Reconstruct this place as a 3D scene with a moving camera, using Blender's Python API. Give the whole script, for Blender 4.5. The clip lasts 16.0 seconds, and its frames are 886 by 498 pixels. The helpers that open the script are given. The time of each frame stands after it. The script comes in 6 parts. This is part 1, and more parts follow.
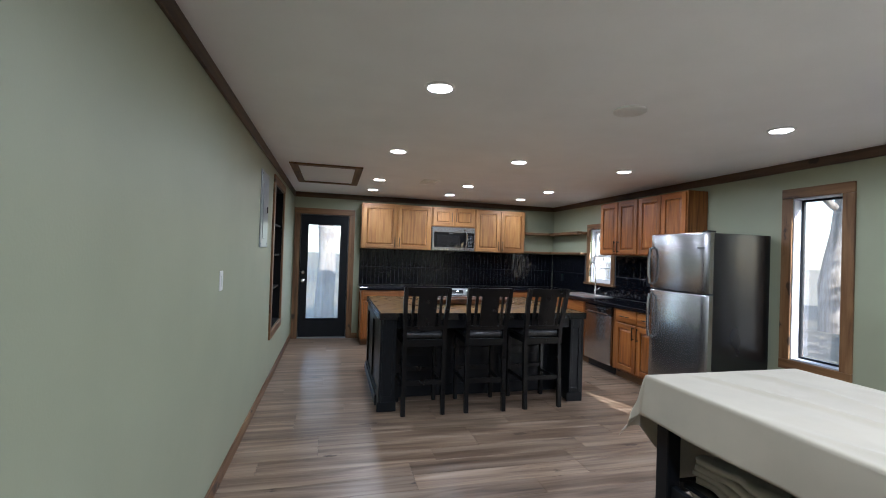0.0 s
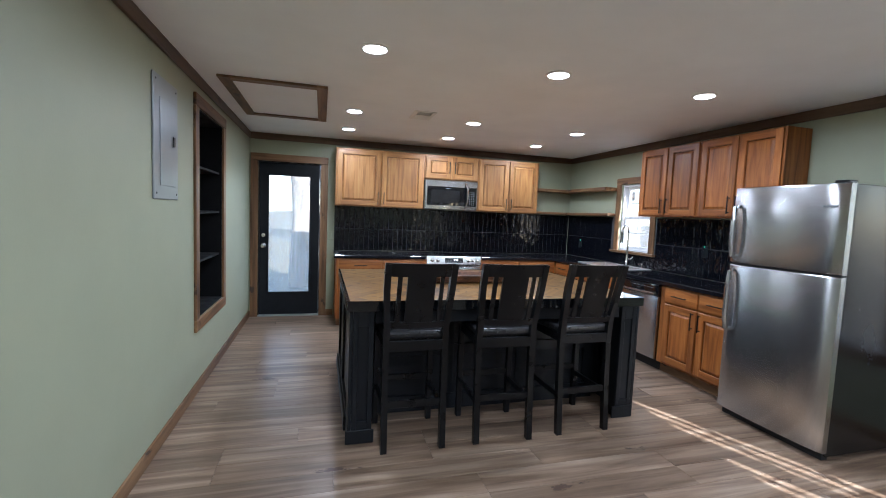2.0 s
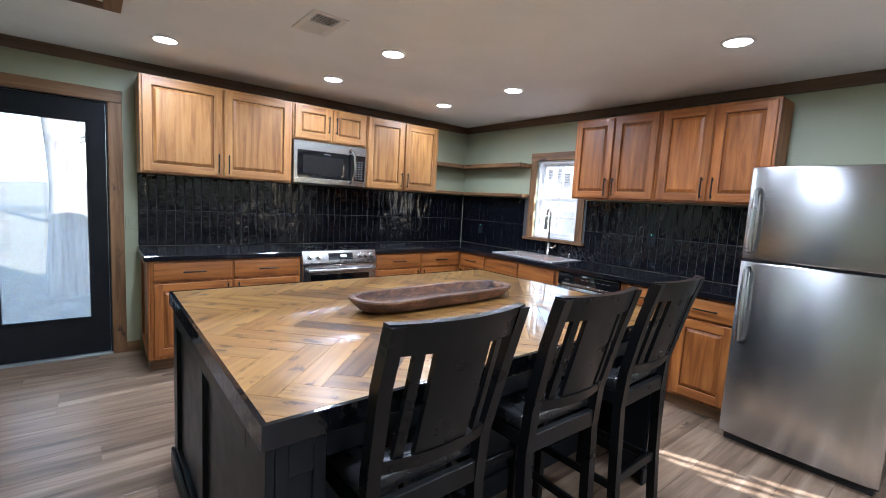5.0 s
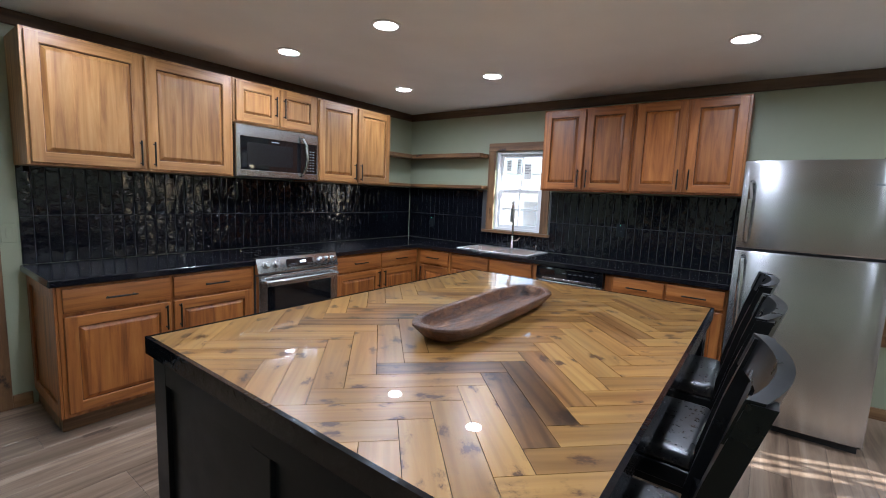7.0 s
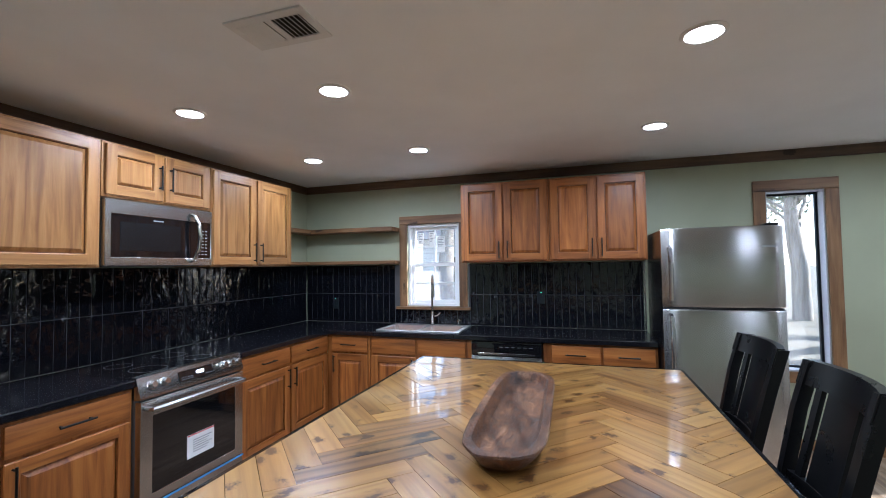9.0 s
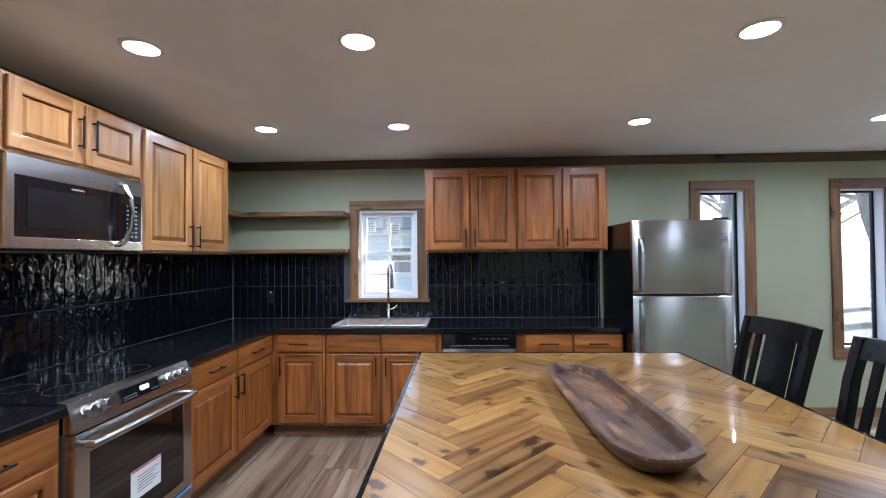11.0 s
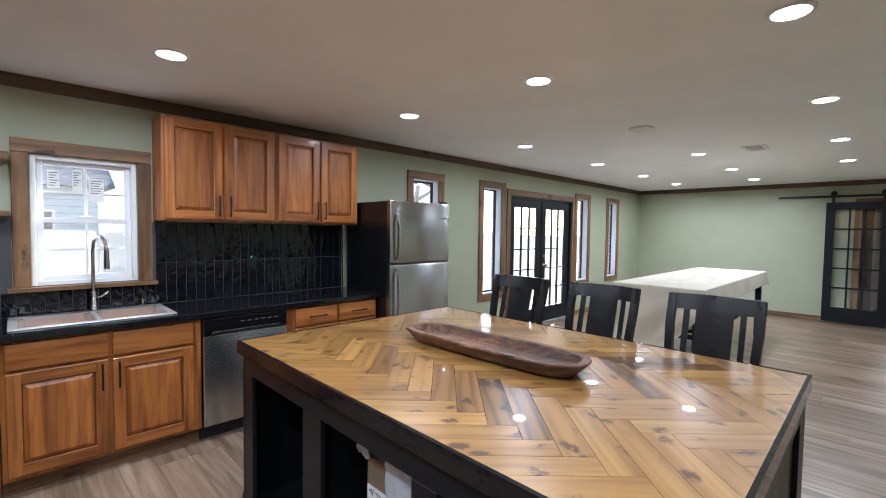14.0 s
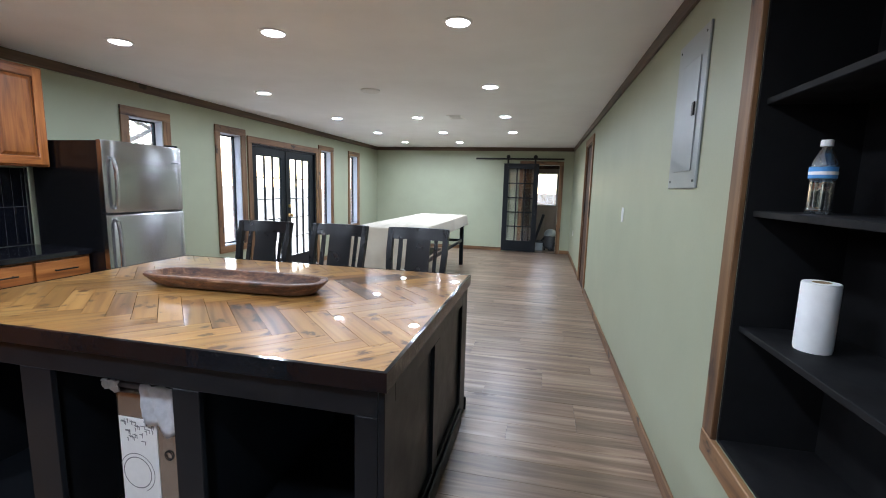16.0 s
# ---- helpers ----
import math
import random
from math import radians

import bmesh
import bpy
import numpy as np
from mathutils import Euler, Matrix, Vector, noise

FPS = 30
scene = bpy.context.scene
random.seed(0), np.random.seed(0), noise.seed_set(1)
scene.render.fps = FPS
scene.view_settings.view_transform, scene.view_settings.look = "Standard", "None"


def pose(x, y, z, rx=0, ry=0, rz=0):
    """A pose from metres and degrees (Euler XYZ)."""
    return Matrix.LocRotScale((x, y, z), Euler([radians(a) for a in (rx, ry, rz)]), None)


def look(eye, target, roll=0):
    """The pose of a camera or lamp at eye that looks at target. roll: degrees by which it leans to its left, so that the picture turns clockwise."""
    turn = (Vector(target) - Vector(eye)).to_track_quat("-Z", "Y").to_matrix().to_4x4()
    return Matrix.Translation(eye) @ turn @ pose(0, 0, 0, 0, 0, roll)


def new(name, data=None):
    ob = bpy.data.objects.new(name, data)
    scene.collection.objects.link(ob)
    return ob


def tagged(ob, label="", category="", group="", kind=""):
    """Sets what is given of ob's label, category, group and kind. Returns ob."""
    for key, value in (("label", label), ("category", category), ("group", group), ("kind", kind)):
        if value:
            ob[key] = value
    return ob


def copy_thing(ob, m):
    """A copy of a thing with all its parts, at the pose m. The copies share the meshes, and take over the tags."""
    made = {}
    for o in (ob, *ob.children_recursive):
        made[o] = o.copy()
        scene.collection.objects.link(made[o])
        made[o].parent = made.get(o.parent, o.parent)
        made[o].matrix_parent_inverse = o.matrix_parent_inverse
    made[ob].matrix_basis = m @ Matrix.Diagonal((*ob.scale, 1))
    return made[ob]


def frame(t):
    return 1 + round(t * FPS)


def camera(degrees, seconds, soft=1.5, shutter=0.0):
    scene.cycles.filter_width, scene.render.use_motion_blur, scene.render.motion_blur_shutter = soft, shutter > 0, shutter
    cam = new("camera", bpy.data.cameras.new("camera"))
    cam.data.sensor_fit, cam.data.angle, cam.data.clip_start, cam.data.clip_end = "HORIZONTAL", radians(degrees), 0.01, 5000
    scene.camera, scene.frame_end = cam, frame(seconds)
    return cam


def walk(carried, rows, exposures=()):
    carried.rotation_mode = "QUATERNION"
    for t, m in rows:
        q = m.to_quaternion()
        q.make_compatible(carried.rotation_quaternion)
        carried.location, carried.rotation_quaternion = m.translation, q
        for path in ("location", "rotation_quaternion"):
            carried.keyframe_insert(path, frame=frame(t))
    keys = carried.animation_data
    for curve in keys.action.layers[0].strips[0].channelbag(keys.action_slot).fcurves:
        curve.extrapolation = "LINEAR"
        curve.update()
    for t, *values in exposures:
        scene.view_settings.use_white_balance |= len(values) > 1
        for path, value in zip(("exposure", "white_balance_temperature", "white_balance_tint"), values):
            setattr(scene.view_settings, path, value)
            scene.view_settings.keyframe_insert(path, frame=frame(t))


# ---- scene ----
cam = camera(91.3, 16.0, soft=1.0)
EXPOSURES = [(t, e, k, 10) for t, e, k in ((0, 1.97, 5600), (1.5, 2.2, 5500), (2.5, 2.43, 5450), (4.5, 2.65, 5450), (7, 2.1, 5550), (7.6, 2.1, 5300), (9, 2.2, 5400), (12, 2.25, 5500), (14, 2.3, 5750), (16, 2.42, 5600))]
PATH = [
    (0, (0.649, 0.121, 1.488), (1.14, 2.059, 1.509), 1.9),
    (0.5, (0.804, 0.316, 1.501), (1.241, 2.267, 1.454), 1.8),
    (1, (0.836, 0.676, 1.477), (1.318, 2.615, 1.394), 2.0),
    (1.5, (0.915, 1.084, 1.46), (1.428, 3.014, 1.347), 1.9),
    (2, (0.923, 1.487, 1.467), (1.464, 3.406, 1.31), 2.4),
    (2.5, (0.913, 1.848, 1.463), (1.612, 3.713, 1.276), 2.9),
    (3, (0.932, 2.171, 1.464), (1.649, 4.027, 1.263), 2.6),
    (3.5, (0.903, 2.46, 1.456), (1.729, 4.268, 1.232), 3.2),
    (4, (0.833, 2.692, 1.447), (1.987, 4.31, 1.223), 3.1),
    (4.5, (0.828, 2.947, 1.444), (2.062, 4.505, 1.226), 3.0),
    (7, (0.515, 3.964, 1.462), (2.108, 5.148, 1.214), 2.4),
    (7.5, (0.463, 4.163, 1.484), (2.195, 5.141, 1.273), 1.1),
    (8, (0.488, 4.347, 1.511), (2.293, 5.206, 1.558), -0.1),
    (8.5, (0.506, 4.478, 1.523), (2.338, 5.275, 1.62), -0.6),
    (9, (0.491, 4.669, 1.517), (2.394, 5.279, 1.595), -0.8),
    (11.5, (0.663, 5.661, 1.492), (2.663, 5.674, 1.498), -0.4),
    (12, (0.747, 5.899, 1.5), (2.743, 5.782, 1.462), -0.0),
    (12.5, (0.781, 6.112, 1.51), (2.724, 5.638, 1.471), 0.8),
    (13, (0.794, 6.294, 1.5), (2.624, 5.487, 1.448), 0.7),
    (13.5, (0.88, 6.418, 1.47), (2.579, 5.366, 1.381), 0.4),
    (14, (0.913, 6.515, 1.503), (2.329, 5.105, 1.416), 0.8),
    (14.5, (0.879, 6.668, 1.503), (1.958, 4.988, 1.388), 0.1),
    (15, (0.834, 6.772, 1.495), (1.658, 4.955, 1.351), 0.2),
    (15.5, (0.753, 6.806, 1.48), (1.355, 4.912, 1.253), 0.5),
    (16, (0.667, 6.851, 1.463), (1.1, 4.918, 1.184), 1.5),
]
walk(cam, [(t, look(eye, target, roll)) for t, eye, target, roll in PATH], EXPOSURES)

# ---- light and exposure ----
SUN_DIR = Vector((-0.383 * math.cos(radians(27)), 0.924 * math.cos(radians(27)), -math.sin(radians(27))))
world = bpy.data.worlds.new("sky")
scene.world = world
world.use_nodes = True
wn = world.node_tree
sky = wn.nodes.new("ShaderNodeTexSky")
sky.sky_type = 'NISHITA'
sky.sun_disc = False
sky.sun_elevation = radians(27)
sky.sun_rotation = math.atan2(-SUN_DIR.x, -SUN_DIR.y)
bgn = wn.nodes["Background"]
wn.links.new(sky.outputs[0], bgn.inputs[0])
bgn.inputs[1].default_value = 0.15
sun = new("sun", bpy.data.lights.new("sun", 'SUN'))
sun.data.energy = 5.0
sun.data.angle = radians(0.5)
sun.data.color = (1.0, 0.95, 0.88)
sun.matrix_world = look((0, 0, 0), SUN_DIR)
LAMP_WATTS = 2.6

# the room: x 0..XR, y YS..YN, floor 0, ceiling ZC
XR, YS, YN, ZC = 4.75, -3.57, 7.68, 2.44
T = 0.12


# ---- materials ----
def base_mat(name, colour=(0.5, 0.5, 0.5), rough=0.5, metal=0.0, coat=0.0):
    m = bpy.data.materials.new(name)
    m.use_nodes = True
    b = m.node_tree.nodes["Principled BSDF"]
    b.inputs["Base Color"].default_value = (*colour, 1)
    b.inputs["Roughness"].default_value = rough
    b.inputs["Metallic"].default_value = metal
    b.inputs["Coat Weight"].default_value = coat
    b.inputs["Coat Roughness"].default_value = 0.04
    return m, m.node_tree, b


def node(nt, kind, **inputs):
    n = nt.nodes.new(kind)
    for k, v in inputs.items():
        n.inputs[k.replace("_", " ")].default_value = v
    return n


def coords(nt, scale=(1, 1, 1), shuffle=True):
    """Object coordinates, shifted for each object, and scaled."""
    tc = nt.nodes.new("ShaderNodeTexCoord")
    mp = nt.nodes.new("ShaderNodeMapping")
    mp.inputs["Scale"].default_value = scale
    if shuffle:
        oi = nt.nodes.new("ShaderNodeObjectInfo")
        mul = nt.nodes.new("ShaderNodeVectorMath")
        mul.operation = 'MULTIPLY'
        nt.links.new(oi.outputs["Random"], mul.inputs[0])
        mul.inputs[1].default_value = (17.3, 9.1, 13.7)
        add = nt.nodes.new("ShaderNodeVectorMath")
        nt.links.new(tc.outputs["Object"], add.inputs[0])
        nt.links.new(mul.outputs[0], add.inputs[1])
        nt.links.new(add.outputs[0], mp.inputs["Vector"])
    else:
        nt.links.new(tc.outputs["Object"], mp.inputs["Vector"])
    return mp.outputs[0]


def noise_tex(nt, vec, scale, detail=4.0, rough=0.55, dist=0.0):
    n = node(nt, "ShaderNodeTexNoise", Scale=scale, Detail=detail, Roughness=rough, Distortion=dist)
    nt.links.new(vec, n.inputs["Vector"])
    return n.outputs["Fac"]


def ramp(nt, fac, stops):
    r = nt.nodes.new("ShaderNodeValToRGB")
    e = r.color_ramp.elements
    while len(e) < len(stops):
        e.new(0.5)
    for el, (p, c) in zip(e, stops):
        el.position, el.color = p, (*c, 1)
    nt.links.new(fac, r.inputs[0])
    return r.outputs[0]


def mix(nt, fac, a, b, blend='MIX'):
    m = nt.nodes.new("ShaderNodeMix")
    m.data_type, m.blend_type = 'RGBA', blend
    for sock, v in ((m.inputs["Factor"], fac), (m.inputs[6], a), (m.inputs[7], b)):
        if isinstance(v, (int, float)):
            sock.default_value = v
        elif isinstance(v, tuple):
            sock.default_value = (*v, 1)
        else:
            nt.links.new(v, sock)
    return m.outputs[2]


def bump(nt, b, height, strength=0.2, dist=0.002, coat=False):
    n = nt.nodes.new("ShaderNodeBump")
    n.inputs["Strength"].default_value = strength
    n.inputs["Distance"].default_value = dist
    nt.links.new(height, n.inputs["Height"])
    nt.links.new(n.outputs[0], b.inputs["Normal"])
    if coat:
        nt.links.new(n.outputs[0], b.inputs["Coat Normal"])


def vary(nt, colour, low, high):
    """Scales a colour's brightness at random from object to object."""
    oi = nt.nodes.new("ShaderNodeObjectInfo")
    mr = nt.nodes.new("ShaderNodeMapRange")
    mr.inputs["To Min"].default_value, mr.inputs["To Max"].default_value = low, high
    nt.links.new(oi.outputs["Random"], mr.inputs["Value"])
    hs = nt.nodes.new("ShaderNodeHueSaturation")
    nt.links.new(mr.outputs[0], hs.inputs["Value"])
    nt.links.new(colour, hs.inputs["Color"])
    return hs.outputs[0]


def wood(name, dark, mid, light, axis, rough=0.4, coat=0.0, fine=26.0, low=0.85, high=1.12, knots=0.0, knot_col=(0.05, 0.025, 0.012), kscale=5.0, bumpy=0.25, boards=0.0, broad_dark=0.0, knot_long=0.45, figure=0.0):
    m, nt, b = base_mat(name, mid, rough, 0.0, coat)
    s = [1.0, 1.0, 1.0]
    s["xyz".index(axis)] = 0.07
    v = coords(nt, tuple(s))
    grain = noise_tex(nt, v, fine, 6, 0.6, 0.6)
    c = ramp(nt, grain, [(0.28, dark), (0.5, mid), (0.74, light)])
    broad = noise_tex(nt, v, 5.0, 3, 0.5, 1.2)
    lo = tuple(c + (1 - c) * broad_dark for c in (0.62, 0.58, 0.53))
    tone = ramp(nt, broad, [(0.3, lo), (0.55, (1, 1, 1)), (0.75, (1.12, 1.1, 1.05))])
    c = mix(nt, 0.85, c, tone, 'MULTIPLY')
    if boards:
        # glued-up staves: bands of differing tone across the grain
        bv = coords(nt, tuple(0.0 if a == axis else boards for a in "xyz"))
        vo = node(nt, "ShaderNodeTexVoronoi", Scale=1.0)
        nt.links.new(bv, vo.inputs["Vector"])
        sep = nt.nodes.new("ShaderNodeSeparateColor")
        nt.links.new(vo.outputs["Color"], sep.inputs[0])
        c = mix(nt, 0.3, c, ramp(nt, sep.outputs[0], [(0.0, (0.62, 0.55, 0.48)), (0.5, (0.95, 0.93, 0.9)), (1.0, (1.15, 1.15, 1.12))]), 'MULTIPLY')
    if figure:
        # wandering growth rings along the board
        fs = [9.0, 9.0, 9.0]
        fs["xyz".index(axis)] = 1.6
        fv = coords(nt, tuple(fs))
        rings = node(nt, "ShaderNodeTexWave", Scale=0.75, Distortion=9.0, Detail=2.0)
        rings.inputs["Detail Scale"].default_value = 0.7
        rings.bands_direction = 'Y'
        nt.links.new(fv, rings.inputs["Vector"])
        c = mix(nt, figure, c, ramp(nt, rings.outputs["Fac"], [(0.0, (0.5, 0.42, 0.33)), (0.35, (0.95, 0.93, 0.9)), (1.0, (1.04, 1.03, 1.0))]), 'MULTIPLY')
    if knots:
        ks = [kscale] * 3
        ks["xyz".index(axis)] = kscale * knot_long
        kv = coords(nt, tuple(ks))
        warp = noise_tex(nt, kv, 2.6, 5, 0.7)
        vo = node(nt, "ShaderNodeTexVoronoi", Scale=1.0)
        nt.links.new(kv, vo.inputs["Vector"])
        mm = nt.nodes.new("ShaderNodeMath")
        mm.operation = 'MULTIPLY_ADD'
        mm.inputs[1].default_value, mm.inputs[2].default_value = 1.1, -0.57
        nt.links.new(warp, mm.inputs[0])
        ad = nt.nodes.new("ShaderNodeMath")
        nt.links.new(vo.outputs["Distance"], ad.inputs[0])
        nt.links.new(mm.outputs[0], ad.inputs[1])
        f = ramp(nt, ad.outputs[0], [(knots * 0.45, (1, 1, 1)), (knots * 0.8, (0.3, 0.3, 0.3)), (knots * 1.3, (0, 0, 0))])
        c = mix(nt, f, c, knot_col)
    c = vary(nt, c, low, high)
    nt.links.new(c, b.inputs["Base Color"])
    bump(nt, b, grain, bumpy, 0.001)
    return m


def paint(name, colour, rough=0.55, peel=180.0, strength=0.15, mottle=0.06):
    m, nt, b = base_mat(name, colour, rough)
    v = coords(nt, shuffle=False)
    a = noise_tex(nt, v, 2.3, 4)
    lo, hi = tuple(c * (1 - mottle) for c in colour), tuple(c * (1 + mottle) for c in colour)
    nt.links.new(ramp(nt, a, [(0.3, lo), (0.7, hi)]), b.inputs["Base Color"])
    bump(nt, b, noise_tex(nt, v, peel, 3), strength, 0.002)
    return m


def steel(name, colour=(0.60, 0.60, 0.595), rough=0.24, axis='z', wavy=0.25, ripple=None):
    m, nt, b = base_mat(name, colour, rough, 1.0)
    s = [420.0] * 3
    s["xyz".index(axis)] = 5.0
    v = coords(nt, tuple(s))
    g = noise_tex(nt, v, 1.0, 2)
    nt.links.new(ramp(nt, g, [(0.2, (rough * 0.92,) * 3), (0.8, (rough * 1.08,) * 3)]), b.inputs["Roughness"])
    broad = [1.0] * 3
    broad["xyz".index(ripple or axis)] = 0.25 if not ripple else 0.1
    bump(nt, b, noise_tex(nt, coords(nt, tuple(broad)), 5.0, 2), wavy, 0.006)
    b.inputs["Anisotropic"].default_value = 0.55
    return m


def plain(name, colour, rough=0.5, metal=0.0, coat=0.0, wear=0.12, scale=9.0):
    m, nt, b = base_mat(name, colour, rough, metal, coat)
    v = coords(nt)
    a = noise_tex(nt, v, scale, 5)
    nt.links.new(ramp(nt, a, [(0.3, tuple(c * (1 - wear) for c in colour)), (0.7, tuple(c * (1 + wear) for c in colour))]), b.inputs["Base Color"])
    nt.links.new(ramp(nt, a, [(0.3, (rough * 0.85,) * 3), (0.7, (min(1, rough * 1.15),) * 3)]), b.inputs["Roughness"])
    return m


def glow(name, colour, strength):
    m, nt, b = base_mat(name, (0.9, 0.9, 0.9), 0.4)
    b.inputs["Emission Color"].default_value = (*colour, 1)
    b.inputs["Emission Strength"].default_value = strength
    return m


def glass(name, gloss=0.07, tint=(0.97, 0.98, 0.98), haze=0.0):
    m = bpy.data.materials.new(name)
    m.use_nodes = True
    nt = m.node_tree
    nt.nodes.clear()
    out = nt.nodes.new("ShaderNodeOutputMaterial")
    tr = nt.nodes.new("ShaderNodeBsdfTransparent")
    tr.inputs[0].default_value = (*tint, 1)
    gl = nt.nodes.new("ShaderNodeBsdfGlossy")
    gl.inputs["Roughness"].default_value = 0.02
    mx = nt.nodes.new("ShaderNodeMixShader")
    mx.inputs[0].default_value = gloss
    nt.links.new(tr.outputs[0], mx.inputs[1])
    nt.links.new(gl.outputs[0], mx.inputs[2])
    last = mx.outputs[0]
    if haze:
        # translucent veil standing in for glare on the pane, lit by the sky behind
        veil = nt.nodes.new("ShaderNodeBsdfTranslucent")
        veil.inputs[0].default_value = (0.95, 0.9, 0.88, 1)
        m2 = nt.nodes.new("ShaderNodeMixShader")
        m2.inputs[0].default_value = haze
        nt.links.new(last, m2.inputs[1])
        nt.links.new(veil.outputs[0], m2.inputs[2])
        last = m2.outputs[0]
    nt.links.new(last, out.inputs[0])
    return m


M_WALL = paint("sage_paint", (0.335, 0.352, 0.243), 0.5, 90.0, 0.25, 0.04)
M_CEIL = paint("ceiling_paint", (0.88, 0.89, 0.9), 0.8, 60.0, 0.3, 0.03)
M_WHITE = paint("white_paint", (0.78, 0.79, 0.8), 0.45, 60.0, 0.05, 0.02)
# white lining turned blue-grey, with its shade put into the colour
M_LINING_SHADED = paint("shaded_white_lining", (0.5, 0.52, 0.57), 0.5, 60.0, 0.05, 0.03)
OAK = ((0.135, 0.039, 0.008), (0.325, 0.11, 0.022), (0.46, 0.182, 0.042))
# paler set of the honey tones, used on the north wall cabinets
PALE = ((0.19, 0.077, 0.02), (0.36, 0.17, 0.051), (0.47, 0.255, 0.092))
M_OAK_Z = wood("honey_wood_upright", *OAK, 'z', 0.42, 0.05, 24.0, broad_dark=0.45, figure=0.2)
M_OAK_X = wood("honey_wood_level", *OAK, 'x', 0.42, 0.05, 24.0, broad_dark=0.45, figure=0.2)
M_OAK_PANEL = wood("honey_wood_panel", *OAK, 'z', 0.42, 0.05, 24.0, boards=9.0, broad_dark=0.45, figure=0.3)
# darker reddish wood for the groove faces round the door panels
M_GROOVE = wood("dark_groove_wood", (0.07, 0.022, 0.006), (0.13, 0.045, 0.012), (0.2, 0.075, 0.022), 'z', 0.4, 0.1, 15.0)
HONEY = (M_OAK_Z, M_OAK_X, M_OAK_PANEL)
PALER_WOODS = (wood("paler_wood_upright", *PALE, 'z', 0.42, 0.05, 24.0, broad_dark=0.45, figure=0.2), wood("paler_wood_level", *PALE, 'x', 0.42, 0.05, 24.0, broad_dark=0.45, figure=0.2), wood("paler_wood_panel", *PALE, 'z', 0.42, 0.05, 24.0, boards=9.0, broad_dark=0.45, figure=0.3))
RUST = ((0.065, 0.028, 0.01), (0.19, 0.096, 0.038), (0.30, 0.175, 0.08))
M_TRIM = {a: wood("stained_trim_" + a, *RUST, a, 0.5, 0.05, 16.0, 0.8, 1.15, 0.2, (0.035, 0.016, 0.008), 7.0) for a in "xyz"}
# crown wood darker than the other trim, shade near the ceiling in its colour
M_TRIM_SHADED = {a: wood("dark_trim_" + a, (0.05, 0.027, 0.015), (0.105, 0.06, 0.034), (0.165, 0.1, 0.058), a, 0.5, 0.05, 22.0, 0.85, 1.1, 0.1, (0.03, 0.015, 0.008), 5.0) for a in "xy"}
M_DARKDOOR = wood("walnut_stain", (0.016, 0.007, 0.004), (0.06, 0.027, 0.013), (0.15, 0.075, 0.036), 'z', 0.7, 0.0, 6.0, 0.9, 1.1, 0.3, (0.015, 0.008, 0.005), 4.5)
M_PLANK = wood("vinyl_plank", (0.08, 0.045, 0.026), (0.23, 0.158, 0.105), (0.38, 0.29, 0.212), 'x', 0.34, 0.0, 16.0, 0.76, 1.16, 0.06, (0.07, 0.04, 0.026), 3.0, 0.12)
M_JOINT = plain("joint_dark", (0.05, 0.035, 0.028), 0.8)
M_PINE = wood("pine_board", (0.21, 0.09, 0.02), (0.375, 0.198, 0.054), (0.48, 0.29, 0.094), 'x', 0.3, 1.0, 11.0, 0.78, 1.08, 0.25, (0.075, 0.026, 0.007), 13.0, 0.04, broad_dark=0.2, knot_long=0.62, figure=0.3)
M_PINE_DARK = wood("pine_board_dark", (0.06, 0.026, 0.009), (0.2, 0.1, 0.032), (0.4, 0.23, 0.08), 'x', 0.3, 1.0, 7.0, 0.85, 1.05, 0.42, (0.022, 0.009, 0.003), 8.0, 0.04, knot_long=0.55, figure=0.9)
M_PINE_MID = wood("pine_board_brown", (0.14, 0.06, 0.017), (0.275, 0.138, 0.043), (0.36, 0.205, 0.07), 'x', 0.3, 1.0, 12.0, 0.9, 1.08, 0.2, (0.05, 0.018, 0.006), 11.0, 0.04, broad_dark=0.3, knot_long=0.6, figure=0.7)
for pine in (M_PINE, M_PINE_DARK, M_PINE_MID):
    pine.node_tree.nodes["Principled BSDF"].inputs["Coat Roughness"].default_value = 0.015


def bowl_mat():
    """Old carved wood: dark in the hollows, rubbed pale in patches, with tool marks."""
    m, nt, b = base_mat("old_bowl_wood", (0.13, 0.06, 0.03), 0.5)
    v = coords(nt, (0.4, 1, 1), False)
    grain = noise_tex(nt, coords(nt, (0.1, 1, 1), False), 30.0, 6, 0.65, 0.8)
    blotch = noise_tex(nt, v, 24.0, 7, 0.72, 0.5)
    wear = noise_tex(nt, v, 6.0, 4, 0.6, 0.3)
    c = ramp(nt, blotch, [(0.34, (0.018, 0.007, 0.003)), (0.46, (0.08, 0.032, 0.013)), (0.56, (0.145, 0.066, 0.029)), (0.7, (0.31, 0.18, 0.1))])
    c = mix(nt, 0.8, c, ramp(nt, wear, [(0.35, (0.5, 0.46, 0.42)), (0.6, (1.15, 1.12, 1.08))]), 'MULTIPLY')
    c = mix(nt, 0.75, c, ramp(nt, grain, [(0.3, (0.45, 0.4, 0.36)), (0.55, (1, 1, 1)), (0.75, (1.3, 1.25, 1.2))]), 'MULTIPLY')
    nt.links.new(c, b.inputs["Base Color"])
    nt.links.new(ramp(nt, blotch, [(0.3, (0.35,) * 3), (0.7, (0.6,) * 3)]), b.inputs["Roughness"])
    bump(nt, b, blotch, 1.0, 0.008)
    return m


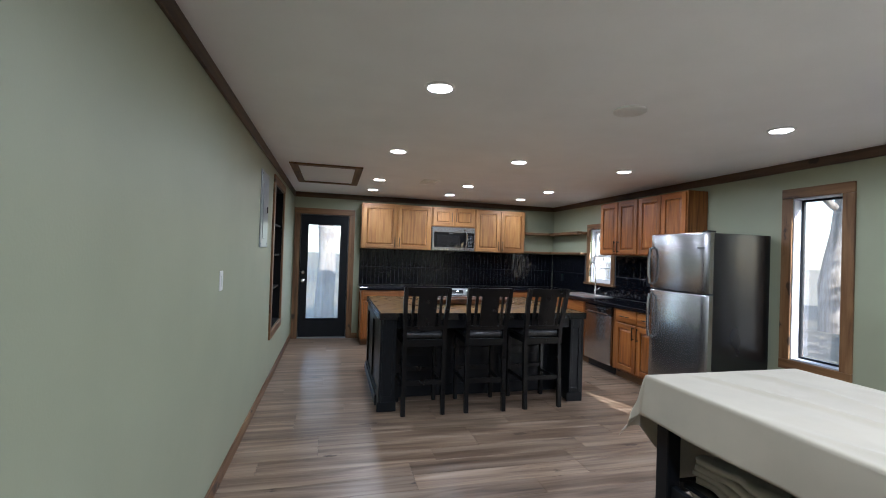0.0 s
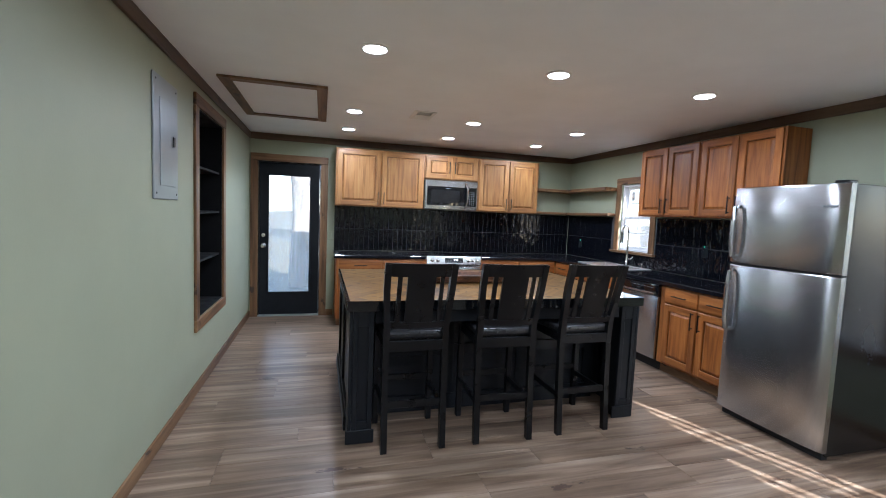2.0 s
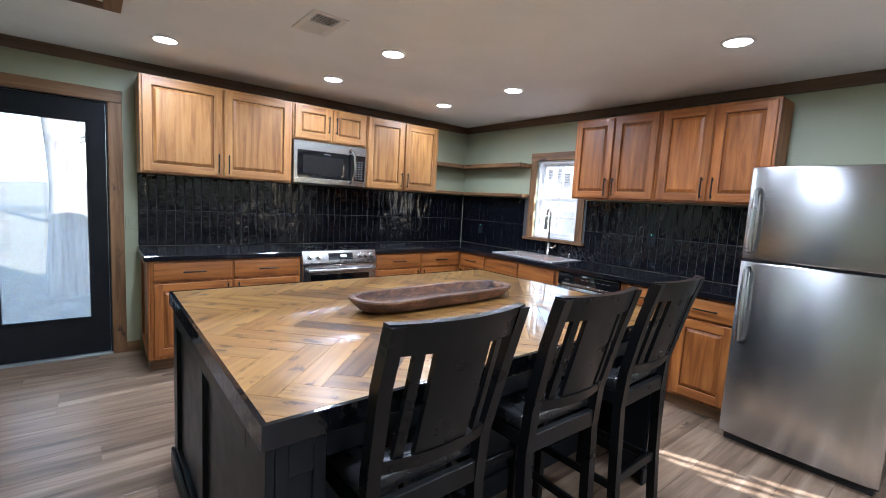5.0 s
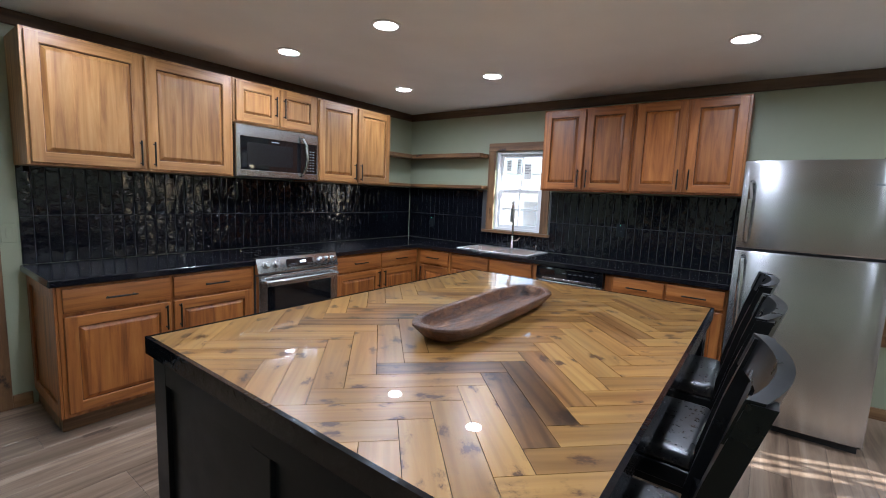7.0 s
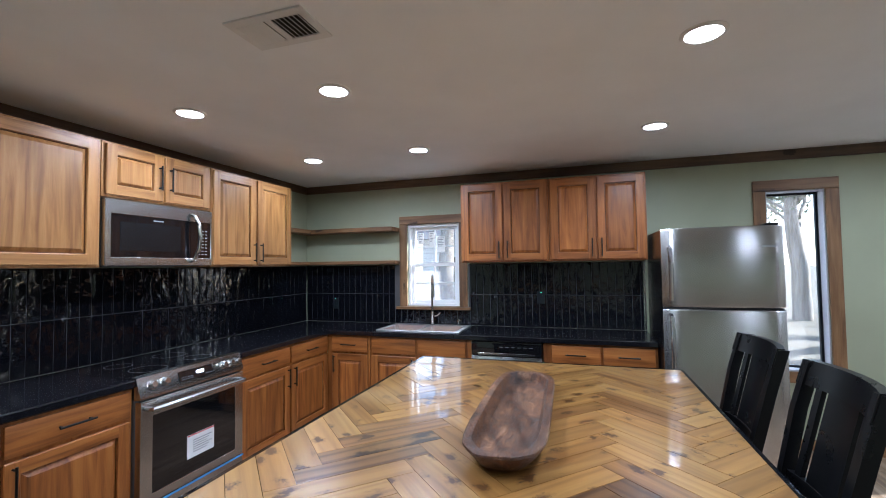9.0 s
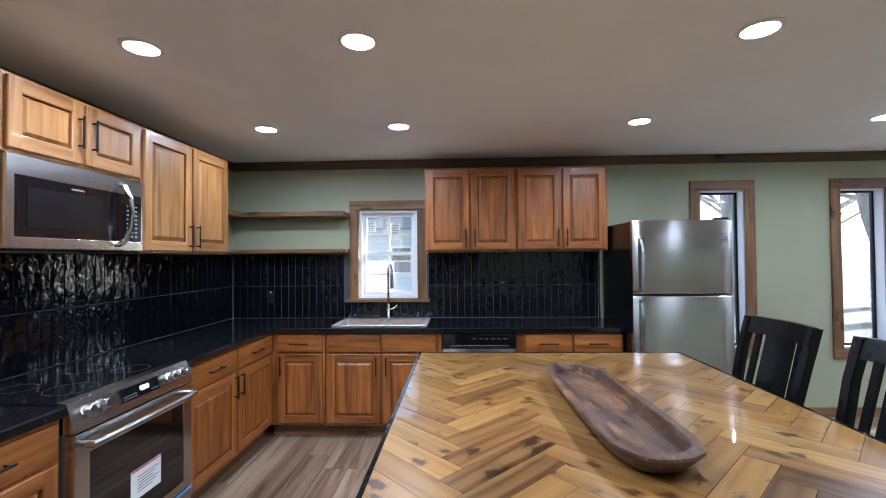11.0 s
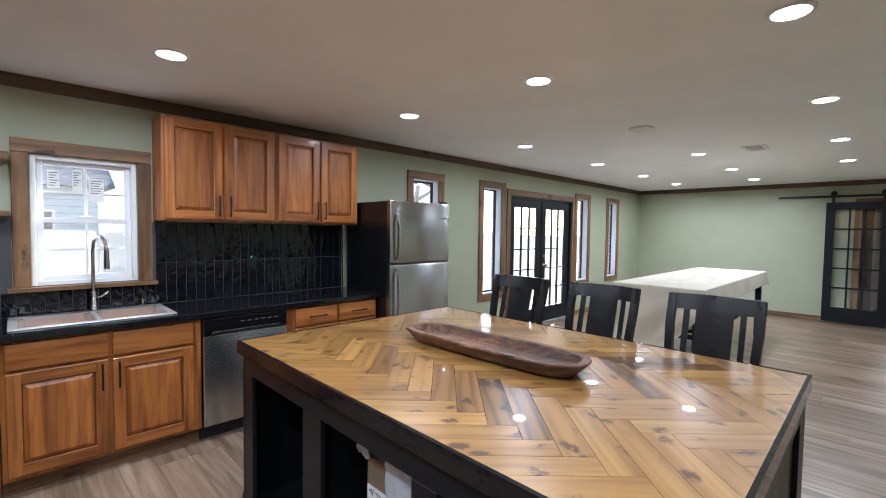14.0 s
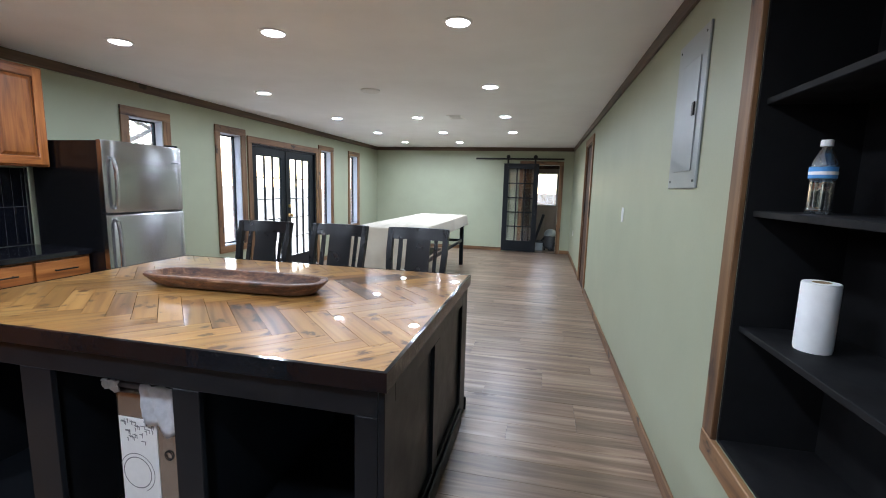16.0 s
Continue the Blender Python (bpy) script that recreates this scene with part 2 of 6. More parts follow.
M_BOWL = bowl_mat()
M_BLACK = plain("black_paint", (0.010, 0.0115, 0.014), 0.34, 0.0, 0.0, 0.15)
M_STOOL = plain("black_lacquer", (0.005, 0.005, 0.0055), 0.3, 0.0, 0.0, 0.04)
M_BLACK.node_tree.nodes['Principled BSDF'].inputs['Specular IOR Level'].default_value = 0.2
M_STOOL.node_tree.nodes['Principled BSDF'].inputs['Specular IOR Level'].default_value = 0.25
M_LEATHER = plain("black_vinyl_seat", (0.012, 0.012, 0.013), 0.3, 0.0, 0.1, 0.3, 60.0)
M_EPOXY = plain("black_epoxy", (0.005, 0.006, 0.008), 0.1, 0.0, 0.0, 0.3)
bump(M_EPOXY.node_tree, M_EPOXY.node_tree.nodes["Principled BSDF"], noise_tex(M_EPOXY.node_tree, coords(M_EPOXY.node_tree), 22.0, 2), 0.45, 0.004)
M_NICHE = plain("black_shelf_paint", (0.004, 0.004, 0.0045), 0.75, 0.0, 0.0, 0.3)
M_NICHE.node_tree.nodes["Principled BSDF"].inputs["Specular IOR Level"].default_value = 0.25
M_STEEL = steel("brushed_steel", (0.46, 0.46, 0.457), 0.24, 'x', 0.2, 'z')
M_STEEL.node_tree.nodes["Principled BSDF"].inputs["Anisotropic"].default_value = 0.85
M_STEEL.node_tree.nodes["Principled BSDF"].inputs["Anisotropic Rotation"].default_value = 0.25
M_STEEL_H = steel("brushed_steel_level", axis='x')
M_STEEL_Y = steel("brushed_steel_deep", (0.8, 0.8, 0.8), 0.44, 'y')
M_CHROME = plain("satin_nickel", (0.62, 0.61, 0.59), 0.2, 1.0, 0.0, 0.05)
M_FRIDGE_SIDE = plain("black_fridge_side", (0.007, 0.007, 0.008), 0.24, 0.0, 0.0, 0.06, 3.0)
M_GASKET = plain("dark_gasket", (0.02, 0.02, 0.022), 0.7)
M_BLACKGLASS = plain("black_glass", (0.006, 0.006, 0.007), 0.05, 0.0, 0.6, 0.1)
M_PULL = plain("black_pull", (0.014, 0.013, 0.013), 0.38, 0.6)
M_RUBBER = plain("grey_plastic", (0.06, 0.06, 0.065), 0.5)
M_BRASS = plain("aged_brass", (0.6, 0.42, 0.16), 0.28, 1.0)
M_PANELBOX = plain("grey_enamel", (0.31, 0.335, 0.345), 0.33, 0.45, 0.1, 0.03)
M_PLASTIC = plain("white_plastic", (0.75, 0.75, 0.74), 0.35, 0.0, 0.0, 0.03)
# the haze on these panes stands in for glare over the view
M_GLASS = glass("window_glass", haze=0.04)
M_HAZY = glass("hazy_glass", haze=0.16)
M_PAPER = plain("white_paper", (0.82, 0.82, 0.8), 0.85, 0.0, 0.0, 0.03, 40.0)
# white liner plastic greyed, the shade of the bay put into its colour
M_BAG = plain("shaded_white_plastic", (0.5, 0.52, 0.55), 0.4, 0.0, 0.0, 0.15, 30.0)
M_PRINT = plain("grey_print", (0.2, 0.2, 0.21), 0.7)
M_RED = plain("red_print", (0.45, 0.06, 0.05), 0.6)
M_BLUE = plain("blue_print", (0.08, 0.28, 0.62), 0.5)
M_LAMP = glow("lamp_disc", (1.0, 0.985, 0.95), 9.0)
M_LED = glow("led_digits", (0.8, 0.92, 1.0), 3.0)
M_GREEN = glow("green_led", (0.05, 1.0, 0.45), 4.0)


def cloth_mat(name, colour):
    m, nt, b = base_mat(name, colour, 0.9)
    v = coords(nt)
    a = noise_tex(nt, v, 3.0, 5)
    nt.links.new(ramp(nt, a, [(0.3, tuple(c * 0.9 for c in colour)), (0.7, tuple(c * 1.06 for c in colour))]), b.inputs["Base Color"])
    bump(nt, b, noise_tex(nt, v, 500.0, 2), 0.15, 0.001)
    b.inputs["Sheen Weight"].default_value = 0.2
    return m


M_CLOTH = cloth_mat("canvas_dropcloth", (0.45, 0.4, 0.305))
M_CLOTH2 = cloth_mat("folded_canvas", (0.50, 0.45, 0.38))


def tile_mat():
    m, nt, b = base_mat("black_glazed_tile", (0.004, 0.0045, 0.007), 0.09, 0.0, 0.0)
    v = coords(nt)
    wav = noise_tex(nt, v, 17.0, 2, 0.45, 0.4)
    bump(nt, b, wav, 0.75, 0.007, True)
    return m


def granite():
    m, nt, b = base_mat("black_counter", (0.008, 0.008, 0.01), 0.1, 0.0, 0.15)
    v = coords(nt, shuffle=False)
    sp = noise_tex(nt, v, 160.0, 3)
    nt.links.new(ramp(nt, sp, [(0.55, (0.006, 0.006, 0.008)), (0.75, (0.03, 0.03, 0.036))]), b.inputs["Base Color"])
    bump(nt, b, noise_tex(nt, v, 14.0, 2), 0.12, 0.003, True)
    return m


M_TILE = tile_mat()
M_COUNTER = granite()
M_GROUT = plain("dark_grout", (0.06, 0.06, 0.063), 0.8)


# ---- mesh helpers ----
def box_bm(bm, x0, y0, z0, x1, y1, z1, bev=0.0, seg=1):
    r = bmesh.ops.create_cube(bm, size=1.0)
    vs = r["verts"]
    for v in vs:
        v.co = Vector(((x0 + x1) / 2 + v.co.x * (x1 - x0), (y0 + y1) / 2 + v.co.y * (y1 - y0), (z0 + z1) / 2 + v.co.z * (z1 - z0)))
    if bev:
        es = list({e for v in vs for e in v.link_edges})
        bmesh.ops.bevel(bm, geom=es, offset=bev, segments=seg, affect='EDGES', profile=0.6)
    return bm


def box(x0, y0, z0, x1, y1, z1, bev=0.003, seg=1):
    return box_bm(bmesh.new(), x0, y0, z0, x1, y1, z1, bev, seg)


def boxes(rows, bev=0.003):
    bm = bmesh.new()
    for r in rows:
        box_bm(bm, *r, bev)
    return bm


def ring_bm(x0, z0, x1, z1, y0, y1, hx0, hz0, hx1, hz1, bev=0.002):
    """One rectangular frame in x and z round a rectangular hole, from y0 to y1."""
    bm = wall_bm(x1 - x0, z1 - z0, y1 - y0, [(hx0 - x0, hx1 - x0, hz0 - z0, hz1 - z0)])
    bmesh.ops.translate(bm, vec=(x0, y0, z0), verts=bm.verts)
    if bev:
        bmesh.ops.bevel(bm, geom=[e for e in bm.edges if e.calc_face_angle(0) > 0.5], offset=bev, segments=1, affect='EDGES')
    return bm


def cyl_bm(bm, p0, p1, r0, r1=None, seg=16, caps=True):
    p0, p1 = Vector(p0), Vector(p1)
    d = p1 - p0
    m = Matrix.Translation((p0 + p1) / 2) @ d.to_track_quat('Z', 'Y').to_matrix().to_4x4()
    bmesh.ops.create_cone(bm, cap_ends=caps, segments=seg, radius1=r0, radius2=r0 if r1 is None else r1, depth=d.length, matrix=m)
    return bm


def cyl(p0, p1, r0, r1=None, seg=16):
    return cyl_bm(bmesh.new(), p0, p1, r0, r1, seg)


def tube(points, radius, seg=10):
    """A round bar swept along points."""
    bm = bmesh.new()
    pts = [Vector(p) for p in points]
    rings = []
    up = Vector((0.123, 0.456, 0.88)).normalized()
    for i, p in enumerate(pts):
        d = (pts[min(i + 1, len(pts) - 1)] - pts[max(i - 1, 0)]).normalized()
        a = d.cross(up).normalized()
        b = d.cross(a)
        rings.append([bm.verts.new(p + radius * (math.cos(k * math.tau / seg) * a + math.sin(k * math.tau / seg) * b)) for k in range(seg)])
    for r, s in zip(rings, rings[1:]):
        for k in range(seg):
            bm.faces.new((r[k], r[(k + 1) % seg], s[(k + 1) % seg], s[k]))
    bm.faces.new(rings[0][::-1])
    bm.faces.new(rings[-1])
    return bm


def lathe(profile, seg=24, centre=(0, 0, 0)):
    """A turned shape from (radius, height) pairs."""
    bm = bmesh.new()
    c = Vector(centre)
    rings = [[bm.verts.new(c + Vector((r * math.cos(k * math.tau / seg), r * math.sin(k * math.tau / seg), z))) for k in range(seg)] for r, z in profile]
    for r, s in zip(rings, rings[1:]):
        for k in range(seg):
            bm.faces.new((r[k], r[(k + 1) % seg], s[(k + 1) % seg], s[k]))
    bm.faces.new(rings[0][::-1])
    bm.faces.new(rings[-1])
    return bm


def mesh_of(name, bm, material, smooth=None):
    bmesh.ops.recalc_face_normals(bm, faces=bm.faces)
    me = bpy.data.meshes.new(name)
    bm.to_mesh(me)
    bm.free()
    me.materials.append(material)
    if smooth is not None:
        me.shade_smooth()
        me.set_sharp_from_angle(angle=radians(smooth))
    return me


def part(name, bm, material, parent=None, label="", smooth=35):
    ob = new(name, mesh_of(name, bm, material, smooth))
    ob.parent = parent
    return tagged(ob, label)


def thing(name, label, category, m=Matrix(), group="", kind=""):
    e = new(name)
    e.empty_display_size = 0.1
    e.matrix_world = m
    return tagged(e, label, category, group, kind)


def setting(name, bm, material, label="", parent=None, smooth=35):
    ob = part(name, bm, material, parent, label, smooth)
    return tagged(ob, kind="structure") if parent is None else ob


# ---- walls with openings ----
def wall_bm(length, height, thick, holes):
    """A wall along local x, from y 0 (room side) to y thick, with rectangular holes (x0, x1, z0, z1)."""
    xs = sorted({0.0, length, *(v for h in holes for v in h[:2])})
    zs = sorted({0.0, height, *(v for h in holes for v in h[2:])})
    solid = {}
    for i in range(len(xs) - 1):
        for k in range(len(zs) - 1):
            cx, cz = (xs[i] + xs[i + 1]) / 2, (zs[k] + zs[k + 1]) / 2
            solid[i, k] = not any(h[0] < cx < h[1] and h[2] < cz < h[3] for h in holes)
    bm = bmesh.new()
    vert = {}

    def v(i, j, k):
        if (i, j, k) not in vert:
            vert[i, j, k] = bm.verts.new((xs[i], j * thick, zs[k]))
        return vert[i, j, k]
    for (i, k), s in solid.items():
        if not s:
            continue
        bm.faces.new((v(i, 0, k), v(i + 1, 0, k), v(i + 1, 0, k + 1), v(i, 0, k + 1)))
        bm.faces.new((v(i, 1, k), v(i, 1, k + 1), v(i + 1, 1, k + 1), v(i + 1, 1, k)))
        if not solid.get((i - 1, k)):
            bm.faces.new((v(i, 0, k), v(i, 0, k + 1), v(i, 1, k + 1), v(i, 1, k)))
        if not solid.get((i + 1, k)):
            bm.faces.new((v(i + 1, 0, k), v(i + 1, 1, k), v(i + 1, 1, k + 1), v(i + 1, 0, k + 1)))
        if not solid.get((i, k - 1)):
            bm.faces.new((v(i, 0, k), v(i, 1, k), v(i + 1, 1, k), v(i + 1, 0, k)))
        if not solid.get((i, k + 1)):
            bm.faces.new((v(i, 0, k + 1), v(i + 1, 0, k + 1), v(i + 1, 1, k + 1), v(i, 1, k + 1)))
    return bm


def wall(name, m, length, height, thick, holes, material, label):
    bm = wall_bm(length, height, thick, holes)
    bmesh.ops.transform(bm, matrix=m, verts=bm.verts)
    return setting(name, bm, material, label, smooth=None)


# openings as (along0, along1, z0, z1)
SLITS = [(2.79, 3.2), (1.53, 1.93), (-1.09, -0.69), (-2.35, -1.96)]
SZ0, SZ1 = 0.62, 2.1
SINK_WIN = (5.86, 6.43, 1.1, 1.96)
FRENCH = (-0.50, 1.31, 0.0, 2.03)
BACK_DOOR = (0.11, 0.90, 0.0, 2.08)
NICHE = (5.2, 6.06, 0.58, 2.2)
SIDE_DOOR = (-0.55, 0.33, 0.0, 2.17)
BARN = (0.31, 1.12, 0.0, 2.04)

north = wall("wall_north", pose(-T, YN, 0), XR + 2 * T, ZC, T, [(BACK_DOOR[0] + T, BACK_DOOR[1] + T, -0.01, BACK_DOOR[3])], M_WALL, "sage green painted wall behind the kitchen")
rholes = [(YN - b, YN - a, SZ0, SZ1) for a, b in SLITS] + [(YN - SINK_WIN[1], YN - SINK_WIN[0], SINK_WIN[2], SINK_WIN[3]), (YN - FRENCH[1], YN - FRENCH[0], -0.01, FRENCH[3])]
east = wall("wall_east", pose(XR, YN, 0, 0, 0, -90), YN - YS, ZC, T, rholes, M_WALL, "sage green painted wall with narrow windows")
south = wall("wall_south", pose(XR + T, YS, 0, 0, 0, 180), XR + 2 * T, ZC, T, [(XR + T - BARN[1], XR + T - BARN[0], -0.01, BARN[3])], M_WALL, "sage green painted end wall")
west = wall("wall_west", pose(0, YS, 0, 0, 0, 90), YN - YS, ZC, T, [(NICHE[0] - YS, NICHE[1] - YS, NICHE[2], NICHE[3]), (SIDE_DOOR[0] - YS, SIDE_DOOR[1] - YS, -0.01, SIDE_DOOR[3])], M_WALL, "long sage green painted wall")
setting("ceiling", box(-T, YS - T, ZC, XR + T, YN + T, ZC + 0.12, 0), M_CEIL, "off-white painted ceiling", smooth=None)
floor = setting("floor", box(-T, YS - T, -0.12, XR + T, YN + T, -0.004, 0), M_JOINT, "grey-brown wood-look plank floor", smooth=None)
setting("roof", box(-1.6, YS - 2.2, ZC + 0.13, XR + 0.5, YN + 0.5, ZC + 0.3, 0), M_PANELBOX, "plain roof slab", smooth=None)


# ---- trim boards ----
def boards_along(name, runs, zs, thick, mats, label):
    """Flat boards on the walls: each run is (axis, fixed, side, from, to)."""
    for axis, fixed, side, a, b in runs:
        lo, hi = sorted((fixed, fixed + side * thick))
        bm = box(a, lo, zs[0], b, hi, zs[1], 0.003) if axis == 'x' else box(lo, a, zs[0], hi, b, zs[1], 0.003)
        setting(name, bm, mats[axis], label)


boards_along("crown_trim", [('x', YN, -1, 0.022, XR - 0.022), ('x', YS, 1, 0.022, XR - 0.022), ('y', 0, 1, YS, YN), ('y', XR, -1, YS, YN)],
             (2.355, ZC - 0.001), 0.02, M_TRIM_SHADED, "stained flat crown board, toned darker for shade")
boards_along("baseboard", [('x', YN, -1, 0.995, 1.09), ('x', YS, 1, 0.0, 0.215), ('x', YS, 1, 1.57, XR), ('y', 0, 1, YS + 0.02, -0.65), ('y', 0, 1, 0.43, YN - 0.02),
                           ('y', XR, -1, YS + 0.02, -0.6), ('y', XR, -1, 1.41, 3.3)], (0.0, 0.085), 0.016, M_TRIM, "stained wood baseboard")


def casing(name, m, w0, w1, z0, z1, label, wide=0.09, sill=True, parent=None, mats=None):
    """A picture frame of flat boards round an opening, in local x (along the wall) and z; the room lies at -y."""
    e = thing(name, label, "trim", m, kind="structure")
    lo = z0 - wide if sill else 0.0
    part("head_board", box(w0 - wide, -0.022, z1, w1 + wide, 0, z1 + wide), M_TRIM['x'], e)
    part("side_board", box(w0 - wide, -0.02, z0 if sill else 0.0, w0, 0, z1 - 0.001), M_TRIM['z'], e)
    part("side_board", box(w1, -0.02, z0 if sill else 0.0, w1 + wide, 0, z1 - 0.001), M_TRIM['z'], e)
    if sill:
        part("bottom_board", box(w0 - wide, -0.022, lo, w1 + wide, 0, z0 - 0.001), M_TRIM['x'], e)
    return e


EASTM = pose(XR, 0, 0, 0, 0, -90)      # local x = -y of the world
WESTM = pose(0, 0, 0, 0, 0, 90)        # local x = y
SOUTHM = pose(0, YS, 0, 0, 0, 180)     # local x = -x
NORTHM = pose(0, YN, 0)


# ---- windows ----
def slit_window(y0, y1, n):
    e = thing("window_%d" % n, "tall narrow fixed window with dark frame", "window", EASTM @ pose(-y1, 0, 0), kind="structure")
    w = y1 - y0
    part("jamb_lining", boxes([(0.001, 0.0, SZ0 + 0.001, 0.012, T, SZ1 - 0.001), (w - 0.012, 0, SZ0 + 0.001, w - 0.001, T, SZ1 - 0.001),
                               (0.013, 0, SZ1 - 0.012, w - 0.013, T, SZ1 - 0.001), (0.013, -0.005, SZ0 + 0.001, w - 0.013, T, SZ0 + 0.014)], 0.001), M_LINING_SHADED, e, "white window lining, shade toned into the colour")
    f = 0.018
    part("window_frame", ring_bm(0.013, SZ0 + 0.015, w - 0.013, SZ1 - 0.013, T - 0.035, T - 0.005, 0.013 + f, SZ0 + 0.015 + f, w - 0.013 - f, SZ1 - 0.013 - f), M_BLACK, e, "black window frame")
    g = part("pane", box(0.03, T - 0.022, SZ0 + 0.03, w - 0.03, T - 0.018, SZ1 - 0.03, 0), M_GLASS, e)
    g.visible_shadow = False
    casing("window_trim_%d" % n, EASTM @ pose(-y1, 0, 0), 0, w, SZ0, SZ1, "knotty stained wood window casing")


for n, (a, b) in enumerate(SLITS):
    slit_window(a, b, n + 1)


def sink_window():
    y0, y1, z0, z1 = SINK_WIN
    w = y1 - y0
    m = EASTM @ pose(-y1, 0, 0)
    e = thing("window_5", "white double hung sash window with grilles over the sink", "window", m, kind="structure")
    part("window_frame", boxes([(0.001, 0.02, z0 + 0.001, 0.03, T, z1 - 0.001), (w - 0.03, 0.02, z0 + 0.001, w - 0.001, T, z1 - 0.001), (0.031, 0.02, z1 - 0.03, w - 0.031, T, z1 - 0.001), (0.031, 0.02, z0 + 0.001, w - 0.031, T, z0 + 0.03)], 0.002), M_WHITE, e)
    mid = (z0 + z1) / 2
    for name, lo, hi, d in (("upper_sash", mid - 0.015, z1 - 0.03, 0.075), ("lower_sash", z0 + 0.03, mid + 0.02, 0.045)):
        s = part(name, boxes([(0.031, d, lo, 0.065, d + 0.026, hi), (w - 0.065, d, lo, w - 0.031, d + 0.026, hi), (0.066, d, hi - 0.034, w - 0.066, d + 0.026, hi), (0.066, d, lo, w - 0.066, d + 0.026, lo + 0.034)], 0.002), M_WHITE, e)
        part("grille", boxes([(w / 2 - 0.008, d + 0.006, lo + 0.035, w / 2 + 0.008, d + 0.014, hi - 0.035), (0.066, d + 0.0165, (lo + hi) / 2 - 0.008, w - 0.066, d + 0.024, (lo + hi) / 2 + 0.008)], 0.001), M_WHITE, s)
        g = part("pane", box(0.064, d + 0.0145, lo + 0.032, w - 0.064, d + 0.016, hi - 0.032, 0), M_GLASS if name == "upper_sash" else M_HAZY, s)
        if name == "upper_sash":
            for a, b, c, q in ((0.088, 0.152, 1.75, 1.87), (0.216, 0.27, 1.72, 1.88), (0.305, 0.39, 1.665, 1.83)):
                st = part("sticker", box(a, d + 0.0128, c, b, d + 0.0138, q, 0), M_PAPER, s, "white printed paper sticker on the glass")
                for k in range(6):
                    part("print_bar", box(a + 0.008, d + 0.0118, q - 0.02 - 0.017 * k, b - 0.008 - 0.01 * (k % 3), d + 0.0126, q - 0.014 - 0.017 * k, 0), M_PRINT, st)
        g.visible_shadow = False
    part("sash_lock", box(w / 2 - 0.03, 0.035, mid + 0.021, w / 2 + 0.03, 0.06, mid + 0.033), M_WHITE, e)
    c = casing("window_trim_5", m, 0, w, z0, z1, "stained wood casing with a ledge round the sink window", 0.085, False)
    for o in list(c.children):
        if o.name.startswith("side_board"):
            for v in o.data.vertices:
                if v.co.z < 0.5:
                    v.co.z += z0 - 0.001
    part("window_ledge", box(-0.115, -0.05, z0 - 0.03, w + 0.115, 0.0, z0 - 0.002), M_TRIM['x'], c)
    part("lining", boxes([(0.0, 0, z0 - 0.001, w, 0.019, z0 + 0.004)], 0.001), M_TRIM['x'], c)


sink_window()


# ---- doors ----
def knob_set(parent, x, z, y):
    k = part("door_handle", lathe([(0.032, 0), (0.032, 0.008), (0.013, 0.014), (0.012, 0.034), (0.024, 0.042), (0.03, 0.056), (0.026, 0.068), (0.012, 0.073)], 20), M_CHROME, parent, "satin nickel knob")
    k.matrix_local = pose(x, y, z, 90)
    d = part("deadbolt", lathe([(0.03, 0), (0.03, 0.008), (0.025, 0.016), (0.008, 0.018)], 18), M_CHROME, parent, "satin nickel deadbolt")
    d.matrix_local = pose(x, y, z + 0.14, 90)
    part("thumb_turn", box(x - 0.018, y - 0.034, z + 0.135, x + 0.018, y - 0.018, z + 0.145, 0.003), M_CHROME, d).matrix_parent_inverse = d.matrix_local.inverted()


def back_door():
    x0, x1, _, z1 = BACK_DOOR
    e = thing("door_1", "closed black exterior door with one large glass pane", "door", NORTHM, kind="structure")
    a, b = x0 + 0.014, x1 - 0.014
    gx0, gx1, gz0, gz1 = 0.215, 0.785, 0.31, 1.925
    part("jamb", boxes([(x0 + 0.001, 0.001, 0, x0 + 0.012, T, z1 - 0.001), (x1 - 0.012, 0.001, 0, x1 - 0.001, T, z1 - 0.001), (x0 + 0.013, 0.001, z1 - 0.012, x1 - 0.013, T, z1 - 0.001)], 0.001), M_BLACK, e)
    part("door_leaf", ring_bm(a, 0.02, b, z1 - 0.014, 0.02, 0.064, gx0, gz0, gx1, gz1), M_BLACK, e)
    f = 0.025
    part("glass_bead", ring_bm(gx0, gz0, gx1, gz1, 0.01, 0.05, gx0 + f, gz0 + f, gx1 - f, gz1 - f, 0.004), M_BLACK, e)
    g = part("pane", box(gx0 + 0.01, 0.036, gz0 + 0.01, gx1 - 0.01, 0.042, gz1 - 0.01, 0), M_HAZY, e)
    g.visible_shadow = False
    knob_set(e, x0 + 0.065, 0.96, 0.02)
    part("threshold", box(x0, -0.02, 0.0, x1, T, 0.018), M_PANELBOX, e, "metal threshold")
    c = casing("door_trim_1", NORTHM, x0, x1, 0, z1, "rustic stained wood door casing", 0.095, False)


back_door()


